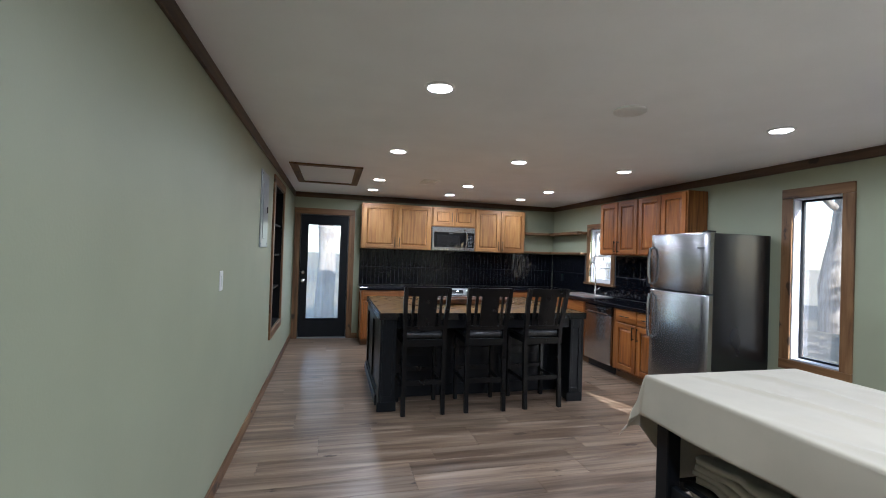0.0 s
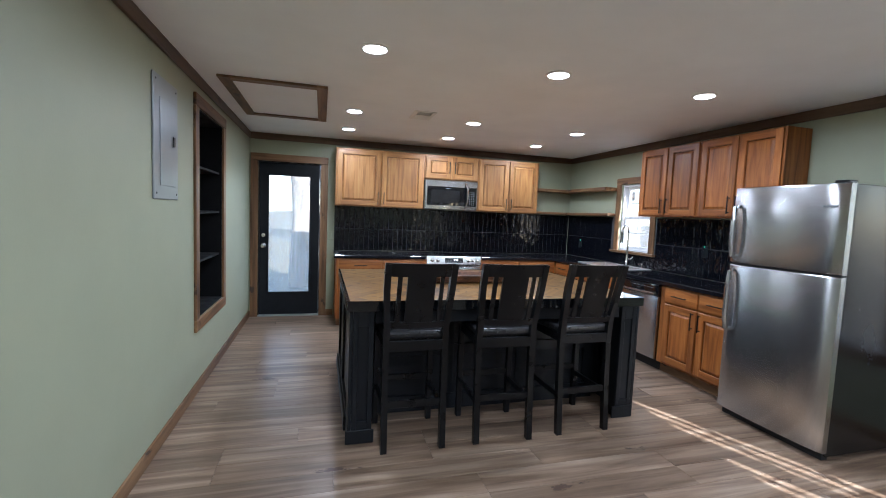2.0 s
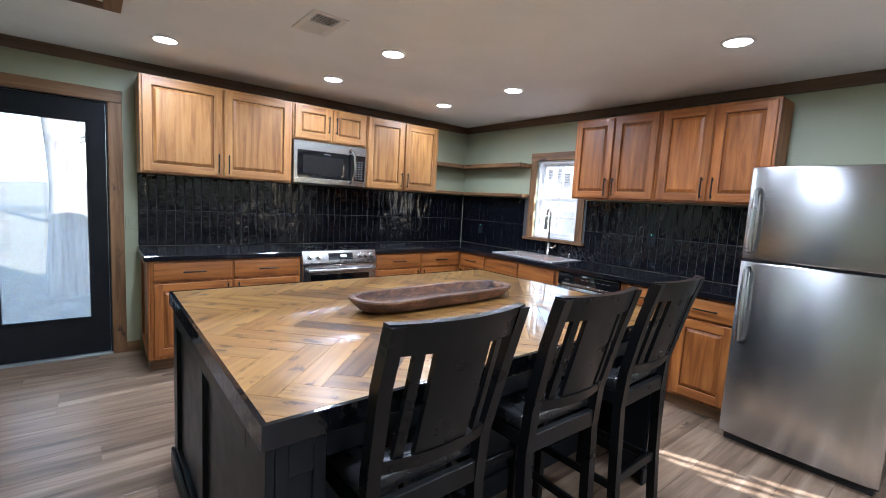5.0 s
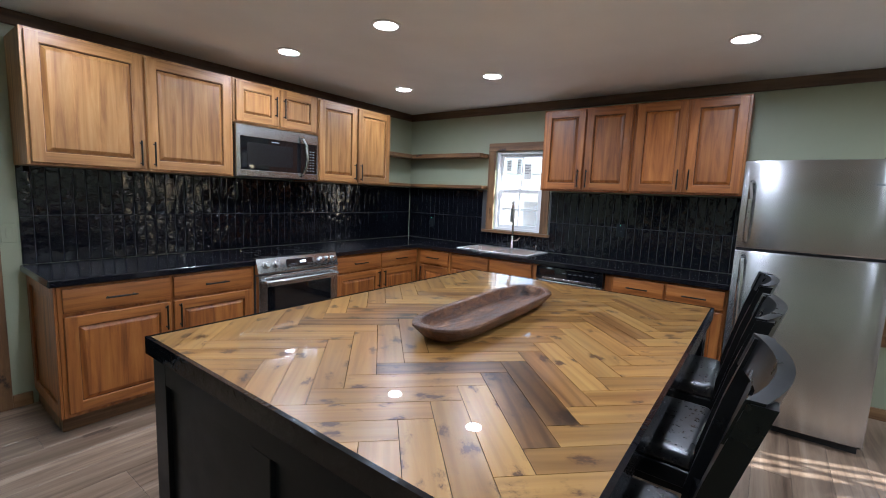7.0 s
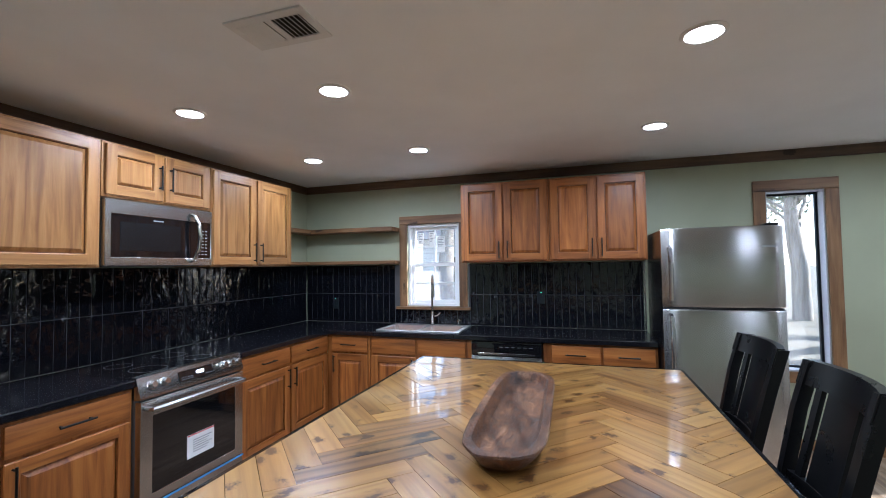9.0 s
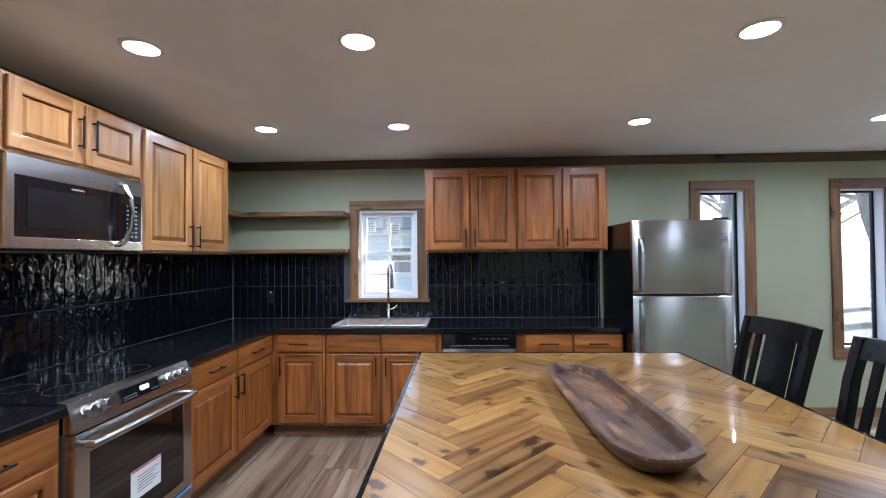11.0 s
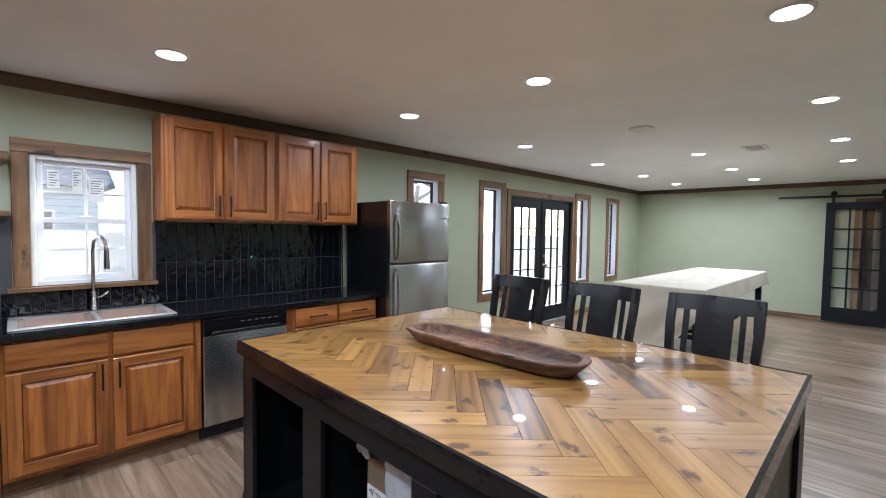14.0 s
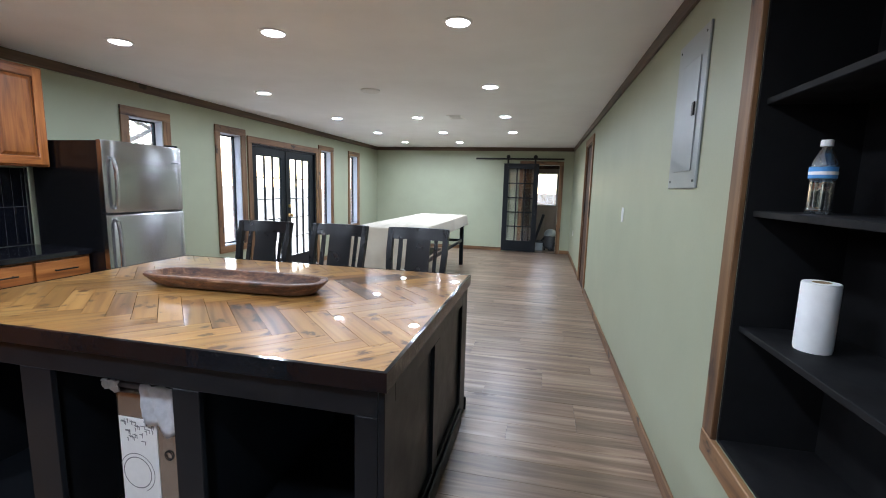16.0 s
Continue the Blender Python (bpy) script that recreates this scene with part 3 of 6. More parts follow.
def french_doors():
    y0, y1, _, z1 = FRENCH
    m = EASTM @ pose(-y1, 0, 0)
    w = y1 - y0
    e = thing("door_2", "closed black french doors with divided glass panes", "door", m, kind="structure")
    part("jamb", boxes([(0.001, 0, 0, 0.03, T, z1 - 0.001), (w - 0.03, 0, 0, w - 0.001, T, z1 - 0.001), (0.031, 0, z1 - 0.03, w - 0.031, T, z1 - 0.001)], 0.002), M_BLACK, e)
    for k in (0, 1):
        a = 0.033 + k * (w - 0.066) / 2
        b = a + (w - 0.066) / 2 - 0.003
        st = 0.125
        leaf = part("door_leaf", ring_bm(a, 0.02, b, z1 - 0.033, 0.03, 0.074, a + st, 0.26, b - st, z1 - 0.163), M_BLACK, e)
        gx0, gx1, gz0, gz1 = a + st, b - st, 0.26, z1 - 0.163
        for i in (1, 2):
            x = gx0 + (gx1 - gx0) * i / 3
            part("muntin", box(x - 0.008, 0.036, gz0, x + 0.008, 0.07, gz1, 0.002), M_BLACK, leaf)
        for i in range(1, 5):
            z = gz0 + (gz1 - gz0) * i / 5
            part("muntin", box(gx0, 0.037, z - 0.008, gx1, 0.069, z + 0.008, 0.002), M_BLACK, leaf)
        for i in range(3):
            for k2 in range(5):
                xa, za = gx0 + (gx1 - gx0) * i / 3 + 0.008, gz0 + (gz1 - gz0) * k2 / 5 + 0.008
                g = part("pane", box(xa, 0.05, za, xa + (gx1 - gx0) / 3 - 0.016, 0.054, za + (gz1 - gz0) / 5 - 0.016, 0), M_GLASS, leaf)
                g.visible_shadow = False
    part("astragal", box(w / 2 - 0.02, 0.018, 0.02, w / 2 + 0.02, 0.032, z1 - 0.035), M_BLACK, e)
    kx = w / 2 + 0.07
    part("door_knob", lathe([(0.028, 0), (0.028, 0.008), (0.011, 0.014), (0.011, 0.035), (0.026, 0.045), (0.028, 0.06), (0.015, 0.07)], 16), M_BRASS, e, "brass door knob").matrix_local = pose(kx, 0.03, 0.95, 90)
    part("deadbolt", cyl((kx, 0.032, 1.1), (kx, 0.01, 1.1), 0.026), M_BRASS, e, "brass deadbolt")
    part("threshold", box(0.0, -0.01, 0.0, w, T, 0.018), M_PANELBOX, e)
    casing("door_trim_2", m, 0, w, 0, z1, "stained wood casing round the french doors", 0.09, False)


french_doors()


def side_door():
    y0, y1, _, z1 = SIDE_DOOR
    e = thing("door_3", "dark stained knotty wood door in the long wall", "door", WESTM, kind="structure")
    part("jamb", boxes([(y0 + 0.001, 0, 0, y0 + 0.025, T, z1 - 0.001), (y1 - 0.025, 0, 0, y1 - 0.001, T, z1 - 0.001), (y0 + 0.026, 0, z1 - 0.025, y1 - 0.026, T, z1 - 0.001)], 0.002), M_DARKDOOR, e)
    w = (y1 - y0 - 0.056) / 5
    for i in range(5):
        a = y0 + 0.028 + i * w
        part("plank", box(a, 0.02, 0.01, a + w - 0.003, 0.06, z1 - 0.028, 0.004), M_DARKDOOR, e)
    casing("door_trim_3", WESTM, y0, y1, 0, z1, "stained wood casing round the side door", 0.09, False)


side_door()


def barn_door():
    casing("door_trim_4", SOUTHM, -BARN[1], -BARN[0], 0, BARN[3], "stained wood casing of the entry opening", 0.09, False)
    e = thing("barn_door", "black sliding barn door with fifteen glass panes", "door", SOUTHM @ pose(-1.57, 0, 0))
    w, z0, z1 = 0.80, 0.025, 2.07
    st, y0, y1 = 0.115, -0.085, -0.045
    part("frame", ring_bm(0, z0, w, z1, y0, y1, st, z0 + 0.25, w - st, z1 - 0.12), M_BLACK, e)
    gx0, gx1, gz0, gz1 = st, w - st, z0 + 0.25, z1 - 0.12
    for i in (1, 2):
        x = gx0 + (gx1 - gx0) * i / 3
        part("muntin", box(x - 0.013, y0 + 0.004, gz0, x + 0.013, y1 - 0.004, gz1, 0.003), M_BLACK, e)
    for i in range(1, 5):
        z = gz0 + (gz1 - gz0) * i / 5
        part("muntin", box(gx0, y0 + 0.005, z - 0.013, gx1, y1 - 0.005, z + 0.013, 0.003), M_BLACK, e)
    for i in range(3):
        for k in range(5):
            xa, za = gx0 + (gx1 - gx0) * i / 3 + 0.013, gz0 + (gz1 - gz0) * k / 5 + 0.013
            g = part("pane", box(xa, -0.067, za, xa + (gx1 - gx0) / 3 - 0.026, -0.063, za + (gz1 - gz0) / 5 - 0.026, 0), M_GLASS, e)
            g.visible_shadow = False
    for x in (0.09, w - 0.09):
        part("hanger", boxes([(x - 0.02, y0 - 0.008, z1 - 0.16, x + 0.02, y0 - 0.001, z1 + 0.16)], 0.002), M_PULL, e)
        part("roller", cyl((x, y0 + 0.004, z1 + 0.15), (x, y0 + 0.03, z1 + 0.15), 0.045), M_PULL, e)
    part("handle", tube([(w - 0.05, y0, 0.9), (w - 0.05, y0 - 0.04, 0.9), (w - 0.05, y0 - 0.04, 1.15), (w - 0.05, y0, 1.15)], 0.009), M_PULL, e)
    r = thing("barn_door_rail", "black steel rail above the sliding door", "rail", SOUTHM)
    part("rail", box(-2.24, -0.07, 2.155, -0.22, -0.06, 2.195, 0.002), M_PULL, r)
    for x in (-2.15, -1.6, -1.1, -0.75, -0.3):
        part("standoff", cyl((x, 0, 2.175), (x, -0.062, 2.175), 0.012), M_PULL, r)


barn_door()


# ---- the small entry behind the sliding door ----
M_TAUPE = paint("taupe_paint", (0.27, 0.215, 0.18), 0.5, 60.0, 0.1, 0.1)


def entry():
    m = M_DARKDOOR
    for name, rows in (("wall_entry_side", (-0.12, YS - 1.75, 0, 0.0, YS - T - 0.001, ZC)), ("wall_entry_far", (2.0, YS - 1.75, 0, 2.12, YS - T - 0.001, ZC))):
        setting(name, box(*rows, 0), M_WALL, "plain entry wall", smooth=None)
    wall("wall_entry_back", pose(2.12, YS - 1.75, 0, 0, 0, 180), 2.24, ZC, 0.1, [(2.12 - 0.98, 2.12 - 0.14, -0.01, 2.04)], m, "dark panelled entry wall")
    setting("ceiling_entry", box(-0.12, YS - 1.85, ZC + 0.001, 2.12, YS - T - 0.001, ZC + 0.1, 0), M_CEIL, "plain entry ceiling", smooth=None)
    setting("floor_entry", box(-0.12, YS - 1.85, -0.1, 2.12, YS - T - 0.001, -0.002, 0), M_PLANK, "plank floor of the entry", smooth=None)
    d = thing("door_5", "brown wooden exterior door with an upper window", "door", pose(0, YS - 1.75, 0, 0, 0, 180), kind="structure")
    part("door_leaf", ring_bm(-0.979, 0.003, -0.141, 2.039, 0.02, 0.06, -0.84, 1.06, -0.28, 1.93), M_TAUPE, d)
    part("raised_panel", boxes([(-0.82, 0.012, 0.15, -0.58, 0.021, 0.95), (-0.54, 0.012, 0.15, -0.30, 0.021, 0.95)], 0.004), M_TAUPE, d)
    part("sash", boxes([(-0.84, 0.015, 1.06, -0.81, 0.065, 1.93), (-0.31, 0.015, 1.06, -0.28, 0.065, 1.93), (-0.81, 0.015, 1.9, -0.31, 0.065, 1.93), (-0.81, 0.015, 1.06, -0.31, 0.065, 1.09)], 0.003), M_WHITE, d)
    g = part("pane", box(-0.81, 0.038, 1.09, -0.31, 0.042, 1.9, 0), M_GLASS, d)
    g.visible_shadow = False
    part("door_handle", lathe([(0.028, 0), (0.028, 0.006), (0.01, 0.012), (0.01, 0.035), (0.027, 0.045), (0.02, 0.065)], 14), M_PULL, d, "black knob").matrix_local = pose(-0.22, 0.02, 0.95, 90)


entry()

# ---- cabinets ----
def pull(parent, x, z, upright=True, length=0.13, y=-0.021):
    h = length / 2
    a, b = ((x, y, z - h), (x, y, z + h)) if upright else ((x - h, y, z), (x + h, y, z))
    off = Vector((0, -0.028, 0))
    bm = bmesh.new()
    va, vb = Vector(a), Vector(b)
    d = (vb - va).normalized()
    cyl_bm(bm, va + off - d * 0.015, vb + off + d * 0.015, 0.0055, seg=10)
    cyl_bm(bm, va, va + off, 0.005, seg=8)
    cyl_bm(bm, vb, vb + off, 0.005, seg=8)
    return part("handle", bm, M_PULL, parent, "black bar pull")


def door_front(parent, x0, z0, x1, z1, handle=None, woods=HONEY):
    """A raised panel door on the face y = 0, room side -y. handle: (x, z) of an upright pull."""
    s = min(0.062, (z1 - z0) * 0.26)
    bm = ring_bm(x0, z0, x1, z1, -0.02, -0.001, x0 + s, z0 + s, x1 - s, z1 - s, 0.0035)
    for f in bm.faces:
        if x0 + s < f.calc_center_median().x < x1 - s:
            f.material_index = 1
    d = part("door", bm, woods[0], parent)
    d.data.materials.append(woods[1])
    bm = bmesh.new()
    a, b, c, e = x0 + s - 0.002, x1 - s + 0.002, z0 + s - 0.002, z1 - s + 0.002
    i, j = 0.008, 0.03 if z1 - z0 > 0.4 else 0.022
    levels = [(0.0, -0.004), (i, -0.004), (j, -0.017)]
    rings = [[bm.verts.new((px, y, pz)) for px, pz in ((a + o, c + o), (b - o, c + o), (b - o, e - o), (a + o, e - o))] for o, y in levels]
    for r, q in zip(rings, rings[1:]):
        for k in range(4):
            bm.faces.new((r[k], r[(k + 1) % 4], q[(k + 1) % 4], q[k]))
    bm.faces.new(rings[-1])
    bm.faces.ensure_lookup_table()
    # the outer ring of faces takes the darker groove colour
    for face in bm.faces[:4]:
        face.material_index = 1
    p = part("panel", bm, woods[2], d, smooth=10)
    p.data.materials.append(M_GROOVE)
    if handle:
        pull(d, handle[0], handle[1])
    return d


def drawer_front(parent, x0, z0, x1, z1, handle=True):
    d = part("drawer", box(x0, -0.02, z0, x1, -0.001, z1, 0.006, 2), M_OAK_X, parent)
    if handle:
        pull(d, (x0 + x1) / 2, (z0 + z1) / 2, False)
    return d


def upper_cabinet(label, m, w, depth, z0, z1, doors, woods=HONEY):
    e = thing("wall_cabinet", label, "cabinet", m, "wall cabinets of the kitchen")
    part("body", box(0.001, 0.0, z0, w - 0.001, depth - 0.002, z1, 0.002), woods[0], e)
    g = 0.018
    hz = z0 + 0.115 if z1 - z0 > 0.5 else (z0 + z1) / 2
    for k in range(doors):
        a = g + k * (w - g) / doors
        b = a + (w - g) / doors - g
        hx = b - 0.03 if k % 2 == 0 else a + 0.03
        door_front(e, a, z0 + 0.014, b, z1 - 0.014, (hx, hz), woods)
    return e


DN = 0.37
upper_cabinet("honey-stained two-door wall cabinet with raised panels", pose(1.085, YN - DN, 0), 1.172, DN, 1.535, 2.28, 2, PALER_WOODS)
upper_cabinet("short honey-stained cabinet above the microwave", pose(2.259, YN - DN, 0), 0.772, DN, 1.95, 2.28, 2, PALER_WOODS)
upper_cabinet("narrower honey-stained two-door wall cabinet", pose(3.033, YN - DN, 0), 0.945, DN, 1.535, 2.28, 2, PALER_WOODS)
DE = XR - 4.48
upper_cabinet("honey-stained two-door wall cabinet beside the sink window", EASTM @ pose(-5.765, -DE, 0), 0.82, DE, 1.545, 2.29, 2)
upper_cabinet("honey-stained two-door wall cabinet above the counter by the fridge", EASTM @ pose(-4.943, -DE, 0), 0.803, DE, 1.545, 2.29, 2)


def base_cabinet(label, m, w, depth, fronts, drawers=True, false_drawers=False, hinge=None, fillers=(0, 0), end_left=False):
    """fronts: number of bays, each a drawer over a door."""
    e = thing("base_cabinet", label, "cabinet", m, "base cabinets of the kitchen")
    part("body", box(0.001, 0.0, 0.1, w - 0.001, depth - 0.004, 0.872, 0.002), M_OAK_Z, e)
    part("toe_kick", box(0.001, 0.06, 0.0, w - 0.001, depth - 0.01, 0.099, 0.0), M_TRIM['x'], e, "dark stained toe kick")
    lo, hi = fillers[0] + 0.022, w - fillers[1]
    for k in range(fronts):
        a = lo + k * (hi - lo) / fronts
        b = a + (hi - lo) / fronts - 0.022
        drawer_front(e, a, 0.715, b, 0.855, not false_drawers)
        left = (k % 2 == 1) if hinge is None else hinge
        door_front(e, a, 0.125, b, 0.695, ((a + 0.03) if left else (b - 0.03), 0.60))
    if end_left:
        p = part("end_panel", boxes([(-0.014, 0.0, 0.1, -0.001, 0.06, 0.87), (-0.014, depth - 0.07, 0.1, -0.001, depth - 0.006, 0.87), (-0.014, 0.06, 0.8, -0.001, depth - 0.07, 0.87), (-0.014, 0.06, 0.1, -0.001, depth - 0.07, 0.17)], 0.002), M_OAK_Z, e)
    return e


FY = 7.045   # face of the cabinets on the north wall
FX = 4.18    # face of the cabinets on the east wall
base_cabinet("honey-stained base cabinet with two drawers over two doors", pose(1.115, FY, 0), 1.147, YN - FY, 2, end_left=True)
base_cabinet("honey-stained base cabinet between range and corner", pose(3.025, FY, 0), 1.155, YN - FY, 2)
EB = EASTM @ pose(0, FX - XR, 0)
base_cabinet("honey-stained corner base cabinet with a drawer over one door", EB @ pose(-7.043, 0, 0), 0.46, XR - FX, 1, hinge=True, fillers=(0.04, 0.0))
base_cabinet("honey-stained sink base cabinet with two doors", EB @ pose(-6.58, 0, 0), 0.975, XR - FX, 2, false_drawers=True, fillers=(0.0, 0.03))
base_cabinet("honey-stained base cabinet with two drawers beside the fridge", EB @ pose(-4.995, 0, 0), 0.865, XR - FX, 2, fillers=(0.05, 0.0))

# ---- worktop, in two arms with the sink's cut-out ----
SX0, SX1, SY0, SY1 = 4.225, 4.705, 5.735, 6.545
wt = thing("worktop", "glossy black speckled worktop running round the corner", "worktop")
part("slab", boxes([(1.075, 7.01, 0.873, 2.259, YN - 0.001, 0.915)], 0.006), M_COUNTER, wt)
part("slab", boxes([(3.028, 7.01, 0.873, XR - 0.001, YN - 0.001, 0.915)], 0.006), M_COUNTER, wt)
part("slab", boxes([(2.26, 7.60, 0.873, 3.027, YN - 0.001, 0.915)], 0.004), M_COUNTER, wt)
part("slab", boxes([(4.14, SY1 - 0.02, 0.873, XR - 0.001, 7.009, 0.915)], 0.005), M_COUNTER, wt)
part("slab", boxes([(4.14, SY0 + 0.02, 0.873, SX0 + 0.02, SY1 - 0.021, 0.915)], 0.005), M_COUNTER, wt)
part("slab", boxes([(SX1 - 0.02, SY0 + 0.02, 0.873, XR - 0.001, SY1 - 0.021, 0.915)], 0.005), M_COUNTER, wt)
part("slab", boxes([(4.14, 4.13, 0.873, XR - 0.001, SY0 + 0.019, 0.915)], 0.005), M_COUNTER, wt)


# ---- sink and tap ----
def sink():
    e = thing("kitchen_sink", "stainless steel drop-in sink with two bowls", "sink", pose(SX0, SY0, 0.916))
    w, l = SX1 - SX0, SY1 - SY0
    mid = l * 0.5
    holes = [(0.05, 0.04, w - 0.09, mid - 0.015), (0.05, mid + 0.015, w - 0.09, l - 0.04)]
    part("rim", boxes([(0, 0, 0, 0.05, l, 0.007), (w - 0.09, 0, 0, w, l, 0.007), (0.05, 0, 0, w - 0.09, 0.04, 0.007), (0.05, mid - 0.015, 0, w - 0.09, mid + 0.015, 0.0065), (0.05, l - 0.04, 0, w - 0.09, l, 0.007)], 0.002), M_STEEL_Y, e)
    for x0, y0, x1, y1 in holes:
        bm = box(x0, y0, -0.17, x1, y1, 0.003, 0)
        bmesh.ops.delete(bm, geom=[f for f in bm.faces if f.calc_center_median().z > 0.0], context='FACES')
        bmesh.ops.bevel(bm, geom=[x for x in bm.edges if len(x.link_faces) == 2], offset=0.03, segments=3, affect='EDGES')
        b = part("bowl", bm, M_STEEL_Y, e)
        part("drain", cyl(((x0 + x1) / 2, (y0 + y1) / 2, -0.169), ((x0 + x1) / 2, (y0 + y1) / 2, -0.164), 0.04), M_CHROME, b)
    t = thing("kitchen_tap", "tall brushed nickel pull-down kitchen tap", "tap", pose(4.662, 6.13, 0.9235, 0, 0, 22))
    part("base", lathe([(0.028, 0), (0.028, 0.01), (0.021, 0.02), (0.019, 0.12), (0.016, 0.13)], 16), M_CHROME, t)
    arc = [(0, 0, 0.125), (0, 0, 0.40)] + [(-0.075 + 0.075 * math.cos(a), 0, 0.42 + 0.085 * math.sin(a)) for a in np.linspace(0, math.pi, 9)]
    part("spout", tube(arc, 0.0115), M_CHROME, t)
    part("spray_head", cyl((-0.15, 0, 0.42), (-0.152, 0, 0.29), 0.014, 0.018), M_CHROME, t)
    part("lever", tube([(0, -0.015, 0.085), (0, -0.05, 0.09), (-0.01, -0.085, 0.12)], 0.008), M_CHROME, t)
    s = thing("soap_pump", "small nickel soap dispenser beside the tap", "dispenser", pose(4.66, 5.85, 0.9235))
    part("body", lathe([(0.018, 0), (0.018, 0.012), (0.009, 0.02), (0.008, 0.045), (0.016, 0.05), (0.014, 0.06)], 14), M_CHROME, s)
    part("nozzle", tube([(0, 0, 0.052), (-0.03, 0, 0.056), (-0.05, 0, 0.05)], 0.005), M_CHROME, s)


sink()


# ---- cooker, microwave, dishwasher, refrigerator ----
def range_cooker():
    e = thing("range_cooker", "stainless slide-in electric range with black glass door", "cooker", pose(2.264, 6.985, 0))
    w = 0.755
    part("body", box(0.0, 0.045, 0.03, w, 0.61, 0.905, 0.003), M_RUBBER, e, "dark side casing")
    part("cooktop", box(-0.001, 0.06, 0.906, w + 0.001, 0.612, 0.92, 0.004), M_BLACKGLASS, e, "black ceramic glass cooktop")
    for x, y, r in ((0.2, 0.2, 0.1), (0.55, 0.2, 0.085), (0.2, 0.45, 0.075), (0.55, 0.45, 0.1)):
        bm = bmesh.new()
        rings = [[bm.verts.new((x + q * math.cos(k * math.tau / 40), y + q * math.sin(k * math.tau / 40), 0.9208)) for k in range(40)] for q in (r, r - 0.003)]
        for k in range(40):
            bm.faces.new((rings[0][k], rings[0][(k + 1) % 40], rings[1][(k + 1) % 40], rings[1][k]))
        part("burner_ring", bm, M_RUBBER, e)
    bm = bmesh.new()
    prof = [(0.0, 0.80), (0.0, 0.815), (0.035, 0.918), (0.07, 0.925), (0.07, 0.80)]
    l = [bm.verts.new((0, y, z)) for y, z in prof]
    r = [bm.verts.new((w, y, z)) for y, z in prof]
    for k in range(5):
        bm.faces.new((l[k], l[(k + 1) % 5], r[(k + 1) % 5], r[k]))
    bm.faces.new(l)
    bm.faces.new(r[::-1])
    c = part("control_panel", bm, M_STEEL_H, e)
    tilt = math.degrees(math.atan2(0.035, 0.103))
    face = pose(0, 0.0172, 0.866, -tilt)
    d = part("display", box(0.25, -0.004, -0.032, 0.50, 0.004, 0.032, 0.002), M_BLACKGLASS, c)
    d.matrix_local = face
    ledbm = bmesh.new()
    for x in (0.375, 0.394, 0.415):
        for bx in ((x, -0.0055, -0.004, x + 0.002, -0.004, 0.014), (x + 0.009, -0.0055, -0.004, x + 0.011, -0.004, 0.014), (x + 0.002, -0.0055, 0.012, x + 0.009, -0.004, 0.014), (x + 0.002, -0.0055, -0.004, x + 0.009, -0.004, -0.002)):
            box_bm(ledbm, *bx)
    part("digits", ledbm, M_LED, c, "lit clock digits").matrix_local = face
    part("button_marks", boxes([(0.265 + 0.022 * i, -0.005, -0.022 + 0.012 * k, 0.278 + 0.022 * i, -0.0042, -0.019 + 0.012 * k) for i in range(4) for k in range(2)] + [(0.44 + 0.018 * i, -0.005, -0.02, 0.45 + 0.018 * i, -0.0042, -0.017) for i in range(3)], 0), M_PANELBOX, c).matrix_local = face
    for x in (0.07, 0.15, 0.58, 0.64, 0.70):
        k = part("knob", lathe([(0.027, 0), (0.027, 0.006), (0.021, 0.009), (0.019, 0.036), (0.016, 0.039)], 18), M_CHROME, c, "ridged nickel knob")
        k.matrix_local = face @ pose(x, -0.001, 0, 90)
    dr = part("oven_door", ring_bm(0.004, 0.22, w - 0.004, 0.79, 0.0, 0.044, 0.075, 0.27, w - 0.075, 0.70), M_STEEL_H, e)
    part("door_glass", box(0.075, 0.003, 0.27, w - 0.075, 0.043, 0.70, 0.0), M_BLACKGLASS, dr)
    part("sticker", box(0.30, 0.0, 0.36, 0.50, 0.0028, 0.50, 0), M_PAPER, dr, "white paper sticker with a red edge")
    part("sticker_print", boxes([(0.30, -0.0012, 0.492, 0.50, -0.0002, 0.5)], 0), M_RED, dr)
    part("sticker_lines", boxes([(0.34, -0.0012, 0.46 - 0.014 * i, 0.34 + 0.14 - 0.02 * (i % 3), -0.0002, 0.464 - 0.014 * i) for i in range(6)], 0), M_PRINT, dr)
    part("handle", tube([(0.045, 0.0, 0.745), (0.045, -0.045, 0.745), (0.1, -0.056, 0.747), (w / 2, -0.06, 0.748), (w - 0.1, -0.056, 0.747), (w - 0.045, -0.045, 0.745), (w - 0.045, 0, 0.745)], 0.015), M_STEEL_H, dr, "brushed steel bar")
    part("drawer", box(0.004, 0.0, 0.06, w - 0.004, 0.044, 0.212, 0.004), M_STEEL_H, e)
    part("film_edge", box(0.02, -0.003, 0.205, w + 0.0, -0.0005, 0.217, 0), M_BLUE, e, "blue protective film edge")
    part("foot", boxes([(0.03, 0.08, 0, 0.07, 0.12, 0.03), (w - 0.07, 0.08, 0, w - 0.03, 0.12, 0.03), (0.03, 0.5, 0, 0.07, 0.54, 0.03), (w - 0.07, 0.5, 0, w - 0.03, 0.54, 0.03)], 0), M_RUBBER, e)


range_cooker()


